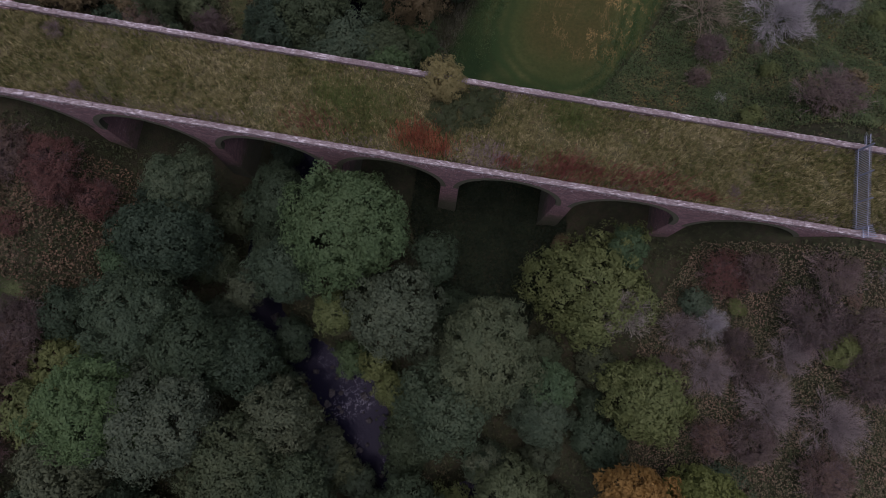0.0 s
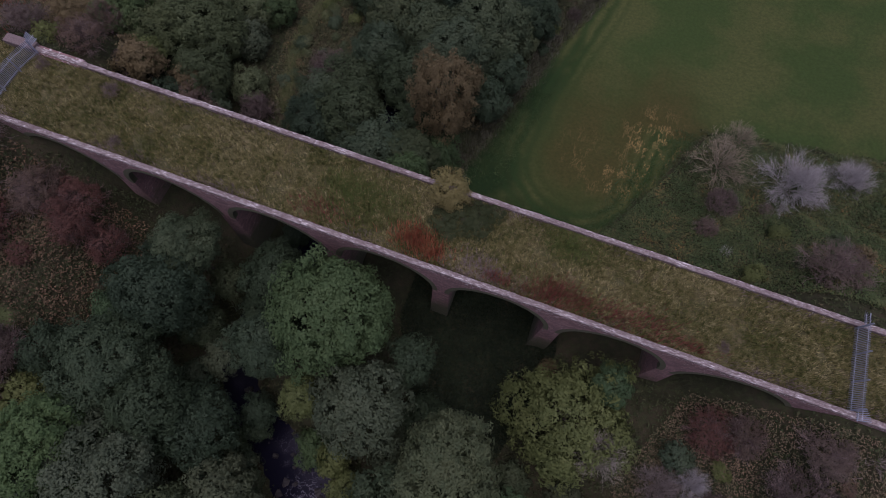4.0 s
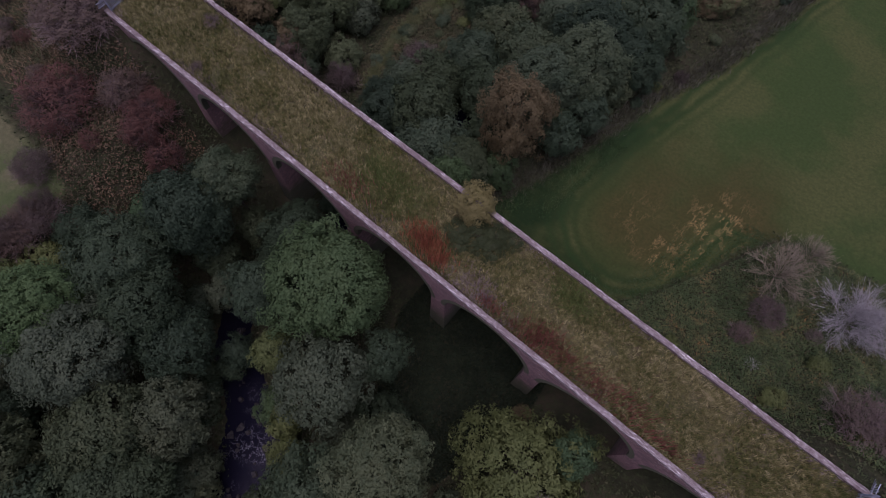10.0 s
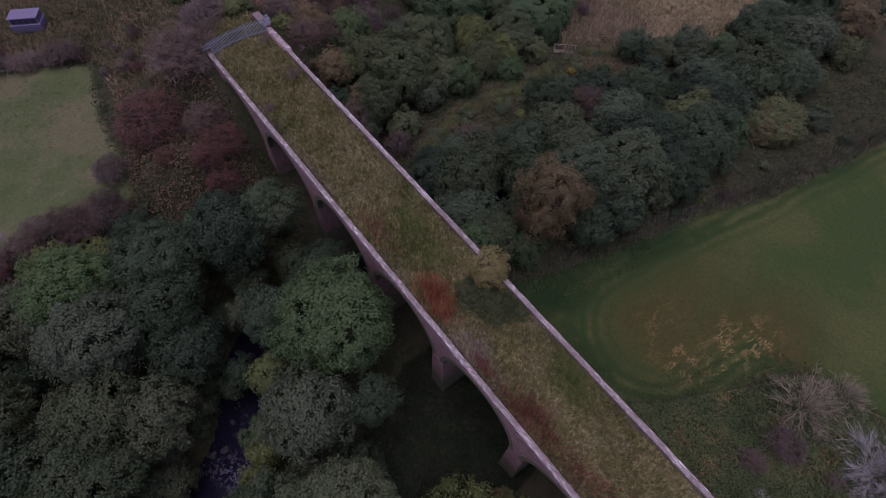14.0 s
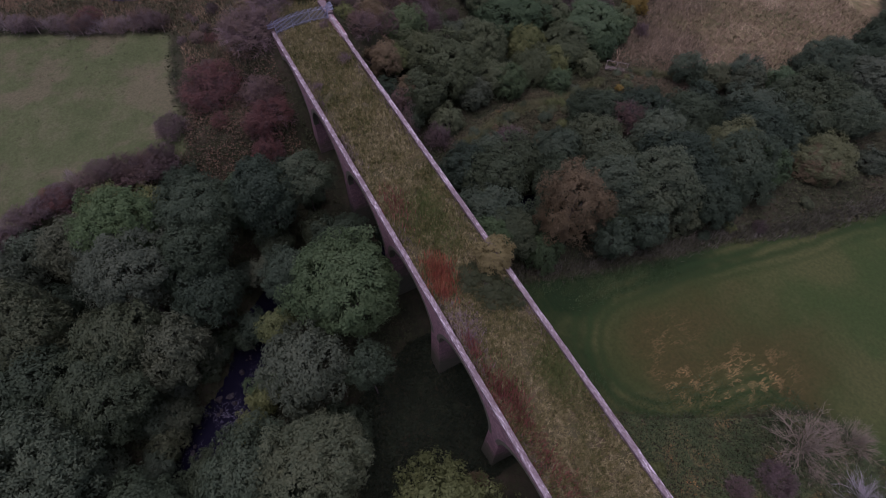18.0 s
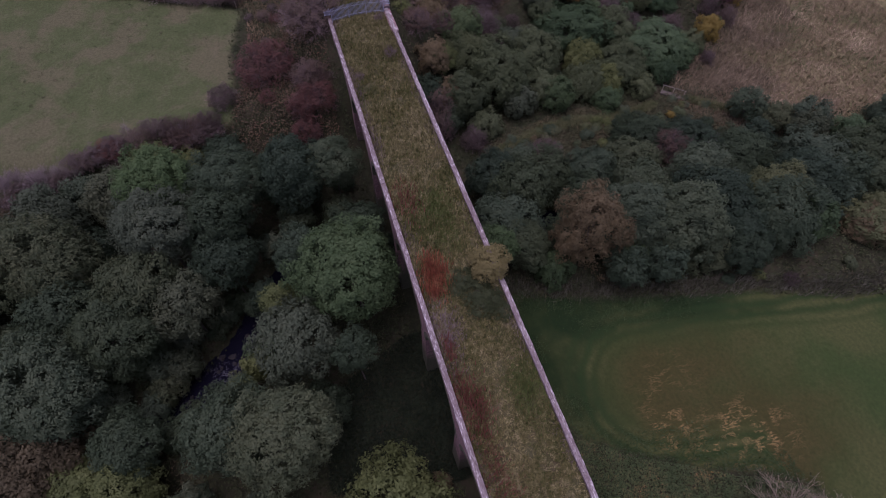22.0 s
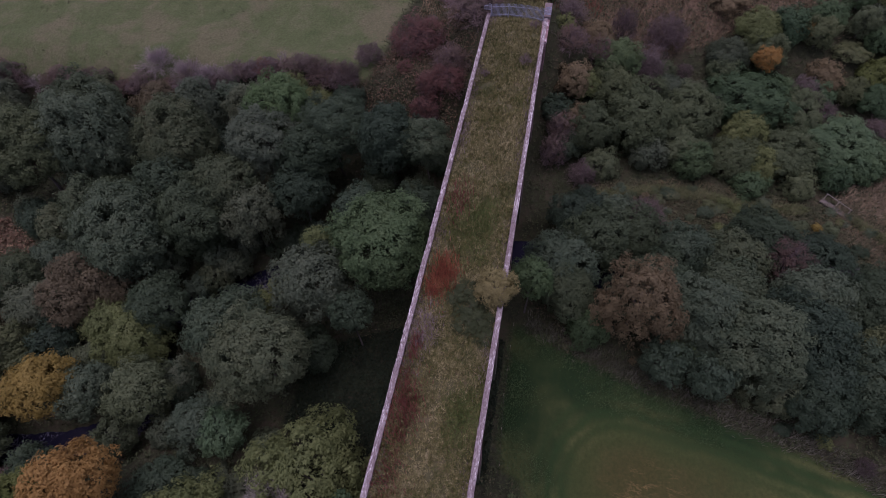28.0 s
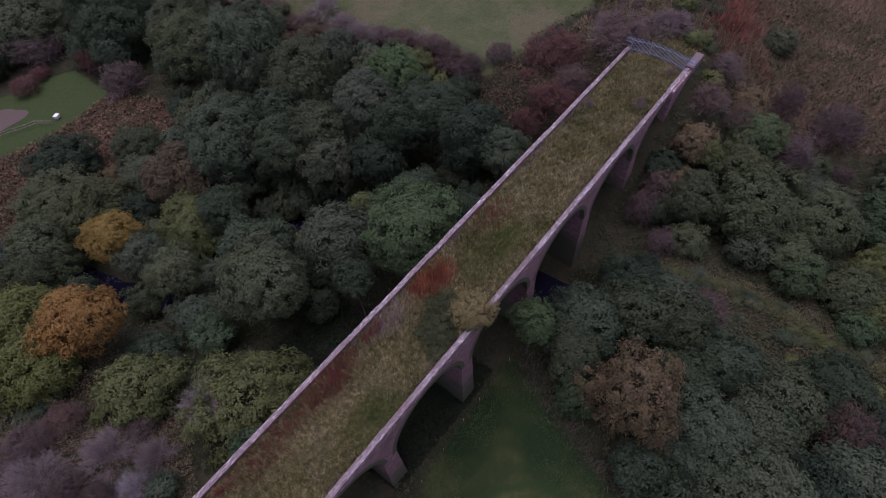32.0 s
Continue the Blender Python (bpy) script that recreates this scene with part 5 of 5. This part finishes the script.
# a fringe of purple-grey dead grass inside the parapets
m = 9000
fx = rng.uniform(X_WEST, X_EAST - 8, m)
ok = np.sin(fx * 0.55) + np.sin(fx * 0.23 + 1) + rng.normal(0, 0.5, m) > 0.1
fx = fx[ok]
fy = np.where(rng.random(len(fx)) < 0.7, NEAR_Y + 0.55 + np.abs(rng.normal(0, 0.45, len(fx))), FAR_Y - 0.6 - np.abs(rng.normal(0, 0.3, len(fx))))
v, f = blades(np.stack([fx, fy, np.full(len(fx), DECK_Z)], 1), 0.55, 0.026, rng, 0.35)
tagged(new("parapet_grass", quick_mesh("parapet_grass", v, f, HEATH)), "purple-grey dead grass fringe inside the deck parapets", "grass", kind="stuff")
# rust-red stalks on the hillside past the west end
m = 1500
pts = np.concatenate([np.stack([rng.normal(-57.5, 3.4, m), rng.normal(21.8, 1.7, m), np.zeros(m)], 1), np.stack([rng.normal(-54.4, 0.9, 160), rng.normal(27.3, 0.9, 160), np.zeros(160)], 1)])
pts[:, 2] = height(pts[:, 0], pts[:, 1])
DULL_RED = grass_mat("faded_willowherb", [(0.05, (0.125, 0.050, 0.036)), (0.5, (0.225, 0.085, 0.060)), (1.0, (0.34, 0.17, 0.12))], 0.6)
v, f = blades(pts, 1.2, 0.045, rng, 0.3)
tagged(new("dead_stalks", quick_mesh("dead_stalks", v, f, DULL_RED)), "rust-red dead willowherb on the slope past the viaduct", "weeds", kind="stuff")


def scatter(n, x0, x1, y0, y1, test):
    x, y = rng.uniform(x0, x1, n), rng.uniform(y0, y1, n)
    ok = test(x, y)
    return x[ok], y[ok]


def wild(x, y):
    ok = (sdf(FIELD_NORTH, x, y) < 0.3) & (sdf(FIELD_WEST, x, y) < 0.3) & (sdf(LAWN, x, y) < 0) & (stream_dist(x, y) > 1.9) & (sdf(MEADOW, x, y) < 1.5) & (sdf(SHADE, x, y) < 0)
    return ok & ~((np.abs(y - MID_Y) < 4.2) & (x > -46) & (x < 46))


x, y = scatter(150000, -75, 46, -62, 95, wild)
lump = 0.5 + 0.5 * np.sin(x * 0.9 + 1.7 * np.sin(y * 0.6)) * np.sin(y * 0.8 + 1.1 * np.sin(x * 0.5))
c = np.stack([x, y, height(x, y) + lump * 0.9 * rng.random(len(x)) + 0.08], 1)
c = np.repeat(c, 2, 0) + rng.normal(0, 0.22, (len(c) * 2, 3)) * [1, 1, 0.4]
v, f = leaves(c, np.tile([0, 0, 1.0], (len(c), 1)), 0.27, rng, 0.4, 0.7)
tagged(new("undergrowth", quick_mesh("undergrowth", v, f, UNDER)), "tangle of brambles, nettles and fallen leaves on the valley floor", "undergrowth", kind="stuff")

# brambles, green and rusting, on the bank east of the mown field
BANK = [(11.5, 24.5), (46, 24.5), (46, 47), (31.5, 45.6), (22.5, 43.8), (19.6, 38), (15, 29.6)]
x, y = scatter(125000, 10, 46, 24, 48, lambda x, y: (sdf(BANK, x, y) > -0.3) & (sdf(FIELD_NORTH, x, y) < 0.2))
lump = 0.5 + 0.5 * np.sin(x * 1.1 + 1.7 * np.sin(y * 0.7)) * np.sin(y * 0.9 + 1.1 * np.sin(x * 0.6))
c = np.stack([x, y, height(x, y) + 0.1 + lump * rng.random(len(x))], 1)
v, f = leaves(c, np.tile([0, 0, 1.0], (len(c), 1)), 0.17, rng, 0.4, 0.45)
BRAMBLE = grass_mat("bramble_leaves", [(0.05, (0.024, 0.042, 0.017)), (0.5, (0.050, 0.072, 0.029)), (0.80, (0.080, 0.080, 0.033)), (0.94, (0.150, 0.084, 0.035)), (1.0, (0.225, 0.145, 0.044))], 0.35)
tagged(new("bramble_patch", quick_mesh("bramble_patch", v, f, BRAMBLE)), "low green and rust-coloured brambles on the bank beside the mown field", "brambles", kind="stuff")

# brown and green scrub litter on the eastern slope
SLOPE = [(19, -14), (30, -22), (47, -22), (47, 12), (24, 12.5), (20, 4)]
x, y = scatter(85000, 18, 48, -23, 13, lambda x, y: sdf(SLOPE, x, y) > -0.5)
lump = 0.5 + 0.5 * np.sin(x * 1.3 + 1.7 * np.sin(y * 0.8)) * np.sin(y * 1.1 + 1.1 * np.sin(x * 0.7))
c = np.stack([x, y, height(x, y) + 0.15 + 1.2 * lump * rng.random(len(x))], 1)
v, f = leaves(c, np.tile([0, 0, 1.0], (len(c), 1)), 0.16, rng, 0.4, 0.5)
LITTER = grass_mat("slope_scrub", [(0.05, (0.042, 0.047, 0.024)), (0.4, (0.084, 0.077, 0.043)), (0.65, (0.122, 0.092, 0.060)), (0.88, (0.156, 0.104, 0.070)), (1.0, (0.21, 0.17, 0.09))], 0.3, 0.4, 0.8)
tagged(new("slope_scrub", quick_mesh("slope_scrub", v, f, LITTER)), "brown and olive low scrub on the eastern slope", "scrub", kind="stuff")

# rusting brambles along the grassy strip by the stream
x, y = scatter(34000, -31, -19, 28, 66, lambda x, y: sdf(STRIP, x, y) > -0.6)
c = np.stack([x, y, height(x, y) + 0.1 + 0.6 * rng.random(len(x))], 1)
v, f = leaves(c, np.tile([0, 0, 1.0], (len(c), 1)), 0.19, rng, 0.4, 0.6)
RUST = grass_mat("rusting_leaves", [(0.05, (0.034, 0.042, 0.020)), (0.5, (0.058, 0.060, 0.031)), (0.8, (0.086, 0.072, 0.037)), (1.0, (0.15, 0.105, 0.045))], 0.3)
tagged(new("rusting_brambles", quick_mesh("rusting_brambles", v, f, RUST)), "orange-brown brambles and grass along the stream strip", "brambles", kind="stuff")

# rank dark grass on the field's unmown corner below the viaduct
x, y = scatter(34000, -7, 22, 22.0, 44, lambda x, y: (sdf(FIELD_NORTH, x, y) > -0.2) & (sdf(FIELD_NORTH, x, y) < 2.6 + np.sin(x) + rng.normal(0, 0.5, len(x))) & (x > -7.0))
v, f = blades(np.stack([x, y, height(x, y)], 1), 0.34, 0.03, rng, 0.7)
PATH_GREEN = grass_mat("path_grass", [(0.05, (0.045, 0.058, 0.022)), (0.5, (0.078, 0.090, 0.038)), (1.0, (0.13, 0.13, 0.065))], 0.4)
LUSH = grass_mat("lush_grass", [(0.05, (0.016, 0.034, 0.012)), (0.5, (0.030, 0.054, 0.020)), (1.0, (0.062, 0.085, 0.036))], 0.4)
tagged(new("rough_grass", quick_mesh("rough_grass", v, f, LUSH)), "dark green rough grass on the unmown field edge", "grass", kind="stuff")

# nettles and rank grass under the arches, the clearing's shade painted into their green
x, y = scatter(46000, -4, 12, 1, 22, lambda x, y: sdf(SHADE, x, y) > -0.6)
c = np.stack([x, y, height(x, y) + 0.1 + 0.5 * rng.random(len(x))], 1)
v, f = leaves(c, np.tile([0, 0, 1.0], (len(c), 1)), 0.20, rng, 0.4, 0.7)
NETTLE_SHADE = grass_mat("nettles_shade_in_colour", [(0.05, (0.006, 0.010, 0.005)), (0.6, (0.011, 0.018, 0.009)), (1.0, (0.024, 0.034, 0.017))], 0.4)
tagged(new("nettles", quick_mesh("nettles", v, f, NETTLE_SHADE)), "green nettles and rank grass in the clearing by the arches, coloured near-black for its shade", "nettles", kind="stuff")

# olive and brown rank grass on the western hillside and round the pasture's corner
CORNER = [(-46.5, 2.5), (-58.5, 3.8), (-70, -17), (-80, -20), (-78, 16), (-49, 14)]
x, y = scatter(190000, -95, -44, -20, 68, lambda x, y: np.maximum(sdf(HILLSIDE, x, y), sdf(CORNER, x, y)) > -0.5)
v, f = blades(np.stack([x, y, height(x, y)], 1), 0.6, 0.036, rng, 0.7)
RANK = grass_mat("hillside_grass", [(0.05, (0.040, 0.043, 0.021)), (0.35, (0.088, 0.077, 0.040)), (0.65, (0.142, 0.103, 0.061)), (1.0, (0.250, 0.185, 0.115))], 0.16, 0.5, 1.6)
tagged(new("hillside_grass", quick_mesh("hillside_grass", v, f, RANK)), "olive and brown rank grass covering the hillside", "grass", kind="stuff")

x, y = scatter(30000, -30, 24, -54, -36, lambda x, y: sdf(BRACKEN, x, y) > -0.5)
c = np.stack([x, y, height(x, y) + 0.6 * rng.random(len(x))], 1)
v, f = leaves(c, np.tile([0, 0, 1.0], (len(c), 1)), 0.36, rng, 0.5, 0.8)
tagged(new("bracken", quick_mesh("bracken", v, f, FERN)), "brown dead bracken on the slope below the garden", "bracken", kind="stuff")

WEST_BANK = [(-29.5, 10.5), (-29.0, -14.0), (-34.0, -14.0), (-34.6, -1.0), (-46.0, 2.5), (-50.0, 9.0), (-44.0, 12.5)]
x, y = scatter(26000, -51, -28, -15, 13, lambda x, y: sdf(WEST_BANK, x, y) > -0.4)
c = np.stack([x, y, height(x, y) + 0.15 + 0.9 * rng.random(len(x))], 1)
v, f = leaves(c, np.tile([0, 0, 1.0], (len(c), 1)), 0.24, rng, 0.5, 0.7)
BANK_FERN = grass_mat("bank_bracken", [(0.05, (0.030, 0.030, 0.016)), (0.45, (0.066, 0.050, 0.030)), (0.8, (0.110, 0.072, 0.044)), (1.0, (0.170, 0.120, 0.070))], 0.3)
tagged(new("bracken", quick_mesh("bracken", v, f, BANK_FERN)), "rust-brown bracken and brambles on the bank by the west end", "bracken", kind="stuff")

x, y = scatter(60000, -75, -14, 58, 105, lambda x, y: sdf(MEADOW, x, y) > -1)
v, f = blades(np.stack([x, y, height(x, y)], 1), 0.7, 0.05, rng, 1.0)
STRAW = grass_mat("straw_grass", [(0.05, (0.055, 0.064, 0.027)), (0.35, (0.105, 0.090, 0.046)), (0.6, (0.165, 0.125, 0.078)), (1.0, (0.36, 0.30, 0.19))], 0.13, 0.4, 1.2)
tagged(new("meadow_grass", quick_mesh("meadow_grass", v, f, STRAW)), "rough straw-coloured grass in the far meadow", "grass", kind="stuff")

# dark tufts and brown flecks over the grazed pasture
x, y = scatter(3000, -95, -30, -92, 4, lambda x, y: (sdf(FIELD_WEST, x, y) > 0.6) & (np.sin(x * 0.23 + 1.1 * np.sin(y * 0.17)) * np.sin(y * 0.19 + 0.4) + rng.normal(0, 0.45, len(x)) > 0.25))
x, y = np.repeat(x, 9) + rng.normal(0, 0.16, len(x) * 9), np.repeat(y, 9) + rng.normal(0, 0.16, len(y) * 9)
v, f = blades(np.stack([x, y, height(x, y)], 1), 0.20, 0.035, rng, 0.9)
TUFT = grass_mat("pasture_tufts", [(0.05, (0.030, 0.042, 0.018)), (0.5, (0.055, 0.066, 0.030)), (0.8, (0.095, 0.080, 0.048)), (1.0, (0.16, 0.125, 0.08))], 0.12, 0.4)
tagged(new("pasture_tufts", quick_mesh("pasture_tufts", v, f, TUFT)), "dark green and brown grass tufts dotted over the pasture", "grass", kind="stuff")

# brown weeds along the lower side of the meadow, and the green path beside it
LOWER = [(-31.0, 61.0), (-22.0, 61.0), (-14.5, 75.0), (-18.0, 80.0), (-26.5, 72.5), (-33.5, 76.0), (-42.0, 88.0), (-49.0, 84.0), (-38.0, 71.5)]
x, y = scatter(70000, -50, -14, 60, 89, lambda x, y: sdf(LOWER, x, y) + 3.0 * np.sin(x * 0.5) * np.sin(y * 0.4) > rng.uniform(-2.5, 2.5, len(x)))
v, f = blades(np.stack([x, y, height(x, y)], 1), 0.75, 0.045, rng, 0.7)
WEED = grass_mat("brown_weeds", [(0.05, (0.058, 0.054, 0.032)), (0.4, (0.115, 0.096, 0.060)), (0.7, (0.178, 0.140, 0.092)), (1.0, (0.28, 0.23, 0.15))], 0.25, 0.5)
tagged(new("meadow_weeds", quick_mesh("meadow_weeds", v, f, WEED)), "dead brown weeds along the lower edge of the far meadow", "weeds", kind="stuff")
TRACK = [(-25.6, 29.9), (-28.5, 39.0), (-28.2, 44.0), (-27.4, 48.6), (-28.2, 56.0)]
TRACK_EAST = [(-27.6, 61.8), (-23.7, 66.6), (-20.3, 72.0), (-17.0, 75.9)]
for line in (TRACK, TRACK_EAST):
    gp = []
    for (ax, ay), (bx, by) in zip(line, line[1:]):
        m = int(math.hypot(bx - ax, by - ay) * 420)
        k = rng.random(m)
        gp.append(np.stack([ax + (bx - ax) * k + rng.normal(0, 0.42, m), ay + (by - ay) * k + rng.normal(0, 0.3, m)], 1))
    gp = np.concatenate(gp)
    v, f = blades(np.column_stack([gp, height(gp[:, 0], gp[:, 1]) + 0.35]), 0.45, 0.045, rng, 0.7)
    tagged(new("path_grass", quick_mesh("path_grass", v, f, PATH_GREEN)), "trodden green grass path below the thicket", "grass", kind="stuff")

# unmown grey grass between the wood and the mown field
EDGE = [(-6.0, 24.0), (-3.4, 31.2), (-0.2, 42.6), (2.0, 52), (5.7, 61.5), (9.6, 82.5), (14, 92)]
MARGIN = grass_mat("unmown_grass", [(0.05, (0.032, 0.036, 0.022)), (0.5, (0.062, 0.063, 0.042)), (1.0, (0.15, 0.145, 0.115))], 0.5)
gp = []
for (ax, ay), (bx, by) in zip(EDGE, EDGE[1:]):
    m = int(math.hypot(bx - ax, by - ay) * 150)
    k = rng.random(m)
    gp.append(np.stack([ax + (bx - ax) * k + rng.normal(-0.6, 0.75, m), ay + (by - ay) * k], 1))
gp = np.concatenate(gp)
v, f = blades(np.column_stack([gp, height(gp[:, 0], gp[:, 1])]), 0.75, 0.035, rng, 0.45)
tagged(new("margin_grass", quick_mesh("margin_grass", v, f, MARGIN)), "tall grey unmown grass along the field edge", "grass", kind="stuff")

# boulders and stones in the stream bed
def rock_mesh(seed):
    r = random.Random(seed)
    bm = bmesh.new()
    bmesh.ops.create_icosphere(bm, subdivisions=2, radius=1)
    for v in bm.verts:
        v.co *= 1 + 0.7 * noise.noise(v.co * 1.5 + Vector((seed * 3.1, 0, 0)))
        v.co.z *= 0.55
    me = bpy.data.meshes.new("rock")
    bm.to_mesh(me)
    bm.free()
    me.materials.append(ROCK)
    return me


ROCK = plain_mat("wet_rock", (0.022, 0.020, 0.021), 0.6)
ROCKS = [rock_mesh(s) for s in range(4)]
dice = random.Random(12)
for i in range(90):
    x, y = dice.choice([p for p in pts_stream if -20 < p[1] < 32])
    x, y, r = x + dice.uniform(-2.8, 2.8), y + dice.uniform(-1.5, 1.5), dice.uniform(0.12, 0.38)
    ob = new("rock", ROCKS[dice.randrange(4)])
    ob.matrix_basis = Matrix.LocRotScale((x, y, max(2.45, float(height(x, y)))), Euler((0, 0, dice.uniform(0, 6.28))), Vector((r, r * dice.uniform(0.7, 1.2), r * dice.uniform(0.7, 1.1))))
    tagged(ob, "dark wet boulder lying in the stream", "rock", "stream boulders")

# ---------------------------------------------------------------- coping stones, last
def coping_mesh(seed):
    r = random.Random(seed)
    bm = bmesh.new()
    box(bm, (-0.464, -0.23, -0.24), (0.464, 0.23, 0.0), 0.012)
    for v in bm.verts:
        v.co += Vector((0, r.uniform(-0.02, 0.02), r.uniform(-0.02, 0.02)))
    bmesh.ops.recalc_face_normals(bm, faces=bm.faces)
    me = bpy.data.meshes.new("coping_stone")
    bm.to_mesh(me)
    bm.free()
    me.materials.append(COPING)
    return me


CAPS = [coping_mesh(s) for s in range(6)]
dice = random.Random(9)
for side, y in (("near", NEAR_Y + 0.215), ("far", FAR_Y - 0.215)):
    x = X_WEST + 0.46 if side == "near" else -43.0
    while x < X_EAST - 0.3:
        child("coping_stone", CAPS[dice.randrange(6)], PARAPETS[side], m=pose(x, y + dice.uniform(-0.015, 0.015), CAP_Z + dice.uniform(-0.015, 0.015), 0, 0, dice.uniform(-0.6, 0.6) + (0 if side == "near" else 180)))
        x += 0.93

# ---------------------------------------------------------------- small things round the valley
def beam(bm, a, b, w, h):
    """A squared timber from a to b."""
    a, b = Vector(a), Vector(b)
    m = Matrix.Translation((a + b) / 2) @ (b - a).to_track_quat("X", "Z").to_matrix().to_4x4() @ Matrix.Diagonal(((b - a).length, w, h, 1))
    bmesh.ops.create_cube(bm, size=1, matrix=m)


PALE_WOOD = plain_mat("bleached_wood", (0.24, 0.22, 0.19), 0.9)
RUSTY = plain_mat("rusty_wire", (0.05, 0.038, 0.034), 0.9)


def post_fence(points, label, every, tall, rails, thick=0.1, wire=False):
    """Posts along a line, joined by rails or wires."""
    f = thing("field_fence", (0, 0, 0), label, "fence")
    line = []
    for (ax, ay), (bx, by) in zip(points, points[1:]):
        n = max(1, round(math.hypot(bx - ax, by - ay) / every))
        line += [(ax + (bx - ax) * i / n, ay + (by - ay) * i / n) for i in range(n)]
    line.append(points[-1])
    tops = [(x, y, float(height(x, y))) for x, y in line]
    for x, y, z in tops:
        bm = bmesh.new()
        box(bm, (x - thick / 2, y - thick / 2, z - 0.3), (x + thick / 2, y + thick / 2, z + tall), 0.01)
        part("post", bm, WOOD, f)
    for a, b in zip(tops, tops[1:]):
        for k in rails:
            bm = bmesh.new()
            w = 0.006 if wire else 0.09
            beam(bm, (a[0], a[1], a[2] + tall * k), (b[0], b[1], b[2] + tall * k), 0.006 if wire else 0.035, w)
            part("wire" if wire else "rail", bm, RUSTY if wire else WOOD, f)


post_fence([(-59.3, 1.6), (-71.4, -24), (-86.0, -54)], "post and wire fence along the pasture hedge", 5.4, 1.15, (0.45, 0.9), wire=True)
post_fence([(14.5, -57.2), (10.0, -56.8), (6.0, -55.6), (4.4, -53.8)], "dark timber rail fence round a garden bed", 1.6, 0.9, (0.45, 0.9))
post_fence([(-6.0, 22.6), (2.0, 22.6), (9.0, 23.1)], "low post and wire fence between bank and mown field", 3.0, 0.8, (0.5, 0.95), 0.05, True)

hive = thing("white_box", (3.2, -54.6, float(height(3.2, -54.6))), "small white box with a flat lid on the garden lawn", "box", rot=0.5)
bm = bmesh.new()
box(bm, (-0.35, -0.28, 0.12), (0.35, 0.28, 0.55), 0.015)
part("body", bm, plain_mat("white_paint", (0.72, 0.72, 0.70), 0.6), hive)
bm = bmesh.new()
box(bm, (-0.41, -0.34, 0.55), (0.41, 0.34, 0.63), 0.015)
part("lid", bm, bpy.data.materials["white_paint"], hive)
for sx in (-0.28, 0.28):
    bm = bmesh.new()
    box(bm, (sx - 0.04, -0.26, 0.0), (sx + 0.04, 0.26, 0.12))
    part("leg", bm, WOOD, hive)

# sandy bed inside the garden fence
gv, gf = [], []
for r in range(4):
    for i in range(26):
        a = 2 * math.pi * i / 26
        q = 4.6 * r / 3 * (1 + 0.10 * math.sin(3 * a) + 0.06 * math.sin(5 * a + 1))
        x, y = 11.0 + q * math.cos(a) * 1.2, -61.5 + q * math.sin(a) * 0.8
        gv.append((x, y, float(height(x, y)) + 0.03))
for r in range(3):
    for i in range(26):
        j = (i + 1) % 26
        gf.append((r * 26 + i, r * 26 + j, r * 26 + 26 + j, r * 26 + 26 + i))
tagged(new("garden_bed", quick_mesh("garden_bed", gv, gf, plain_mat("sandy_gravel", (0.085, 0.068, 0.055), 0.95), True)), "sandy gravel bed beside a lawn", "path", kind="structure")

# a plank footbridge where the path crosses the ditch
fb = thing("footbridge", (0, 0, 0), "narrow weathered timber footbridge over a ditch by the meadow", "footbridge")
pa, pb = Vector((-30.3, 58.4, float(height(-30.3, 58.4)) + 0.3)), Vector((-28.1, 61.0, float(height(-28.1, 61.0)) + 0.3))
side = Vector((-(pb - pa).y, (pb - pa).x, 0)).normalized()
for s in (-0.34, 0.34):
    bm = bmesh.new()
    beam(bm, pa + side * s, pb + side * s, 0.14, 0.18)
    part("beam", bm, BARK, fb)
for k in range(18):
    p = pa.lerp(pb, (k + 0.5) / 18) + Vector((0, 0, 0.11))
    bm = bmesh.new()
    beam(bm, p - side * 0.4, p + side * 0.4, 0.19, 0.035)
    part("plank", bm, BARK, fb)

for k in (0.04, 0.5, 0.96):
    p = pa.lerp(pb, k) + side * 0.42
    bm = bmesh.new()
    box(bm, (p.x - 0.045, p.y - 0.045, p.z - 0.3), (p.x + 0.045, p.y + 0.045, p.z + 1.0), 0.01)
    part("post", bm, WOOD, fb)
for z in (0.98,):
    bm = bmesh.new()
    beam(bm, pa + side * 0.42 + Vector((0, 0, z)), pb + side * 0.42 + Vector((0, 0, z)), 0.04, 0.06)
    part("handrail", bm, PALE_WOOD, fb, "pale weathered handrail")

# an old timber shed with a glazed front behind the pasture hedge
SHED_WOOD = plain_mat("violet_grey_boards", (0.115, 0.100, 0.165), 0.8)
PANE = plain_mat("dusty_pane", (0.035, 0.033, 0.055), 0.25)
sz = float(height(-70.0, -1.4))
shed = thing("shed", (-70.0, -1.4, sz), "small violet-grey timber shed with four panes behind a hedge", "shed", rot=1.05)
bm = bmesh.new()
box(bm, (-1.9, -1.1, -0.2), (1.9, 1.1, 1.15), 0.02)
part("wall", bm, SHED_WOOD, shed)
for i in range(5):
    bm = bmesh.new()
    box(bm, (-1.95, -1.16, 0.08 + 0.22 * i), (1.95, -1.10, 0.26 + 0.22 * i), 0.01)
    part("board", bm, SHED_WOOD, shed)
bm = bmesh.new()
box(bm, (-1.7, -0.9, 1.15), (1.7, 1.0, 1.95), 0.02)
part("upper_wall", bm, SHED_WOOD, shed)
for i in range(4):
    bm = bmesh.new()
    box(bm, (-1.55 + 0.8 * i, -0.95, 1.25), (-0.85 + 0.8 * i, -0.895, 1.85), 0.01)
    part("pane", bm, PANE, shed, "dark dusty pane")
bm = bmesh.new()
box(bm, (-1.85, -1.0, 1.95), (1.85, 1.15, 2.05), 0.02)
part("roof", bm, SHED_WOOD, shed)
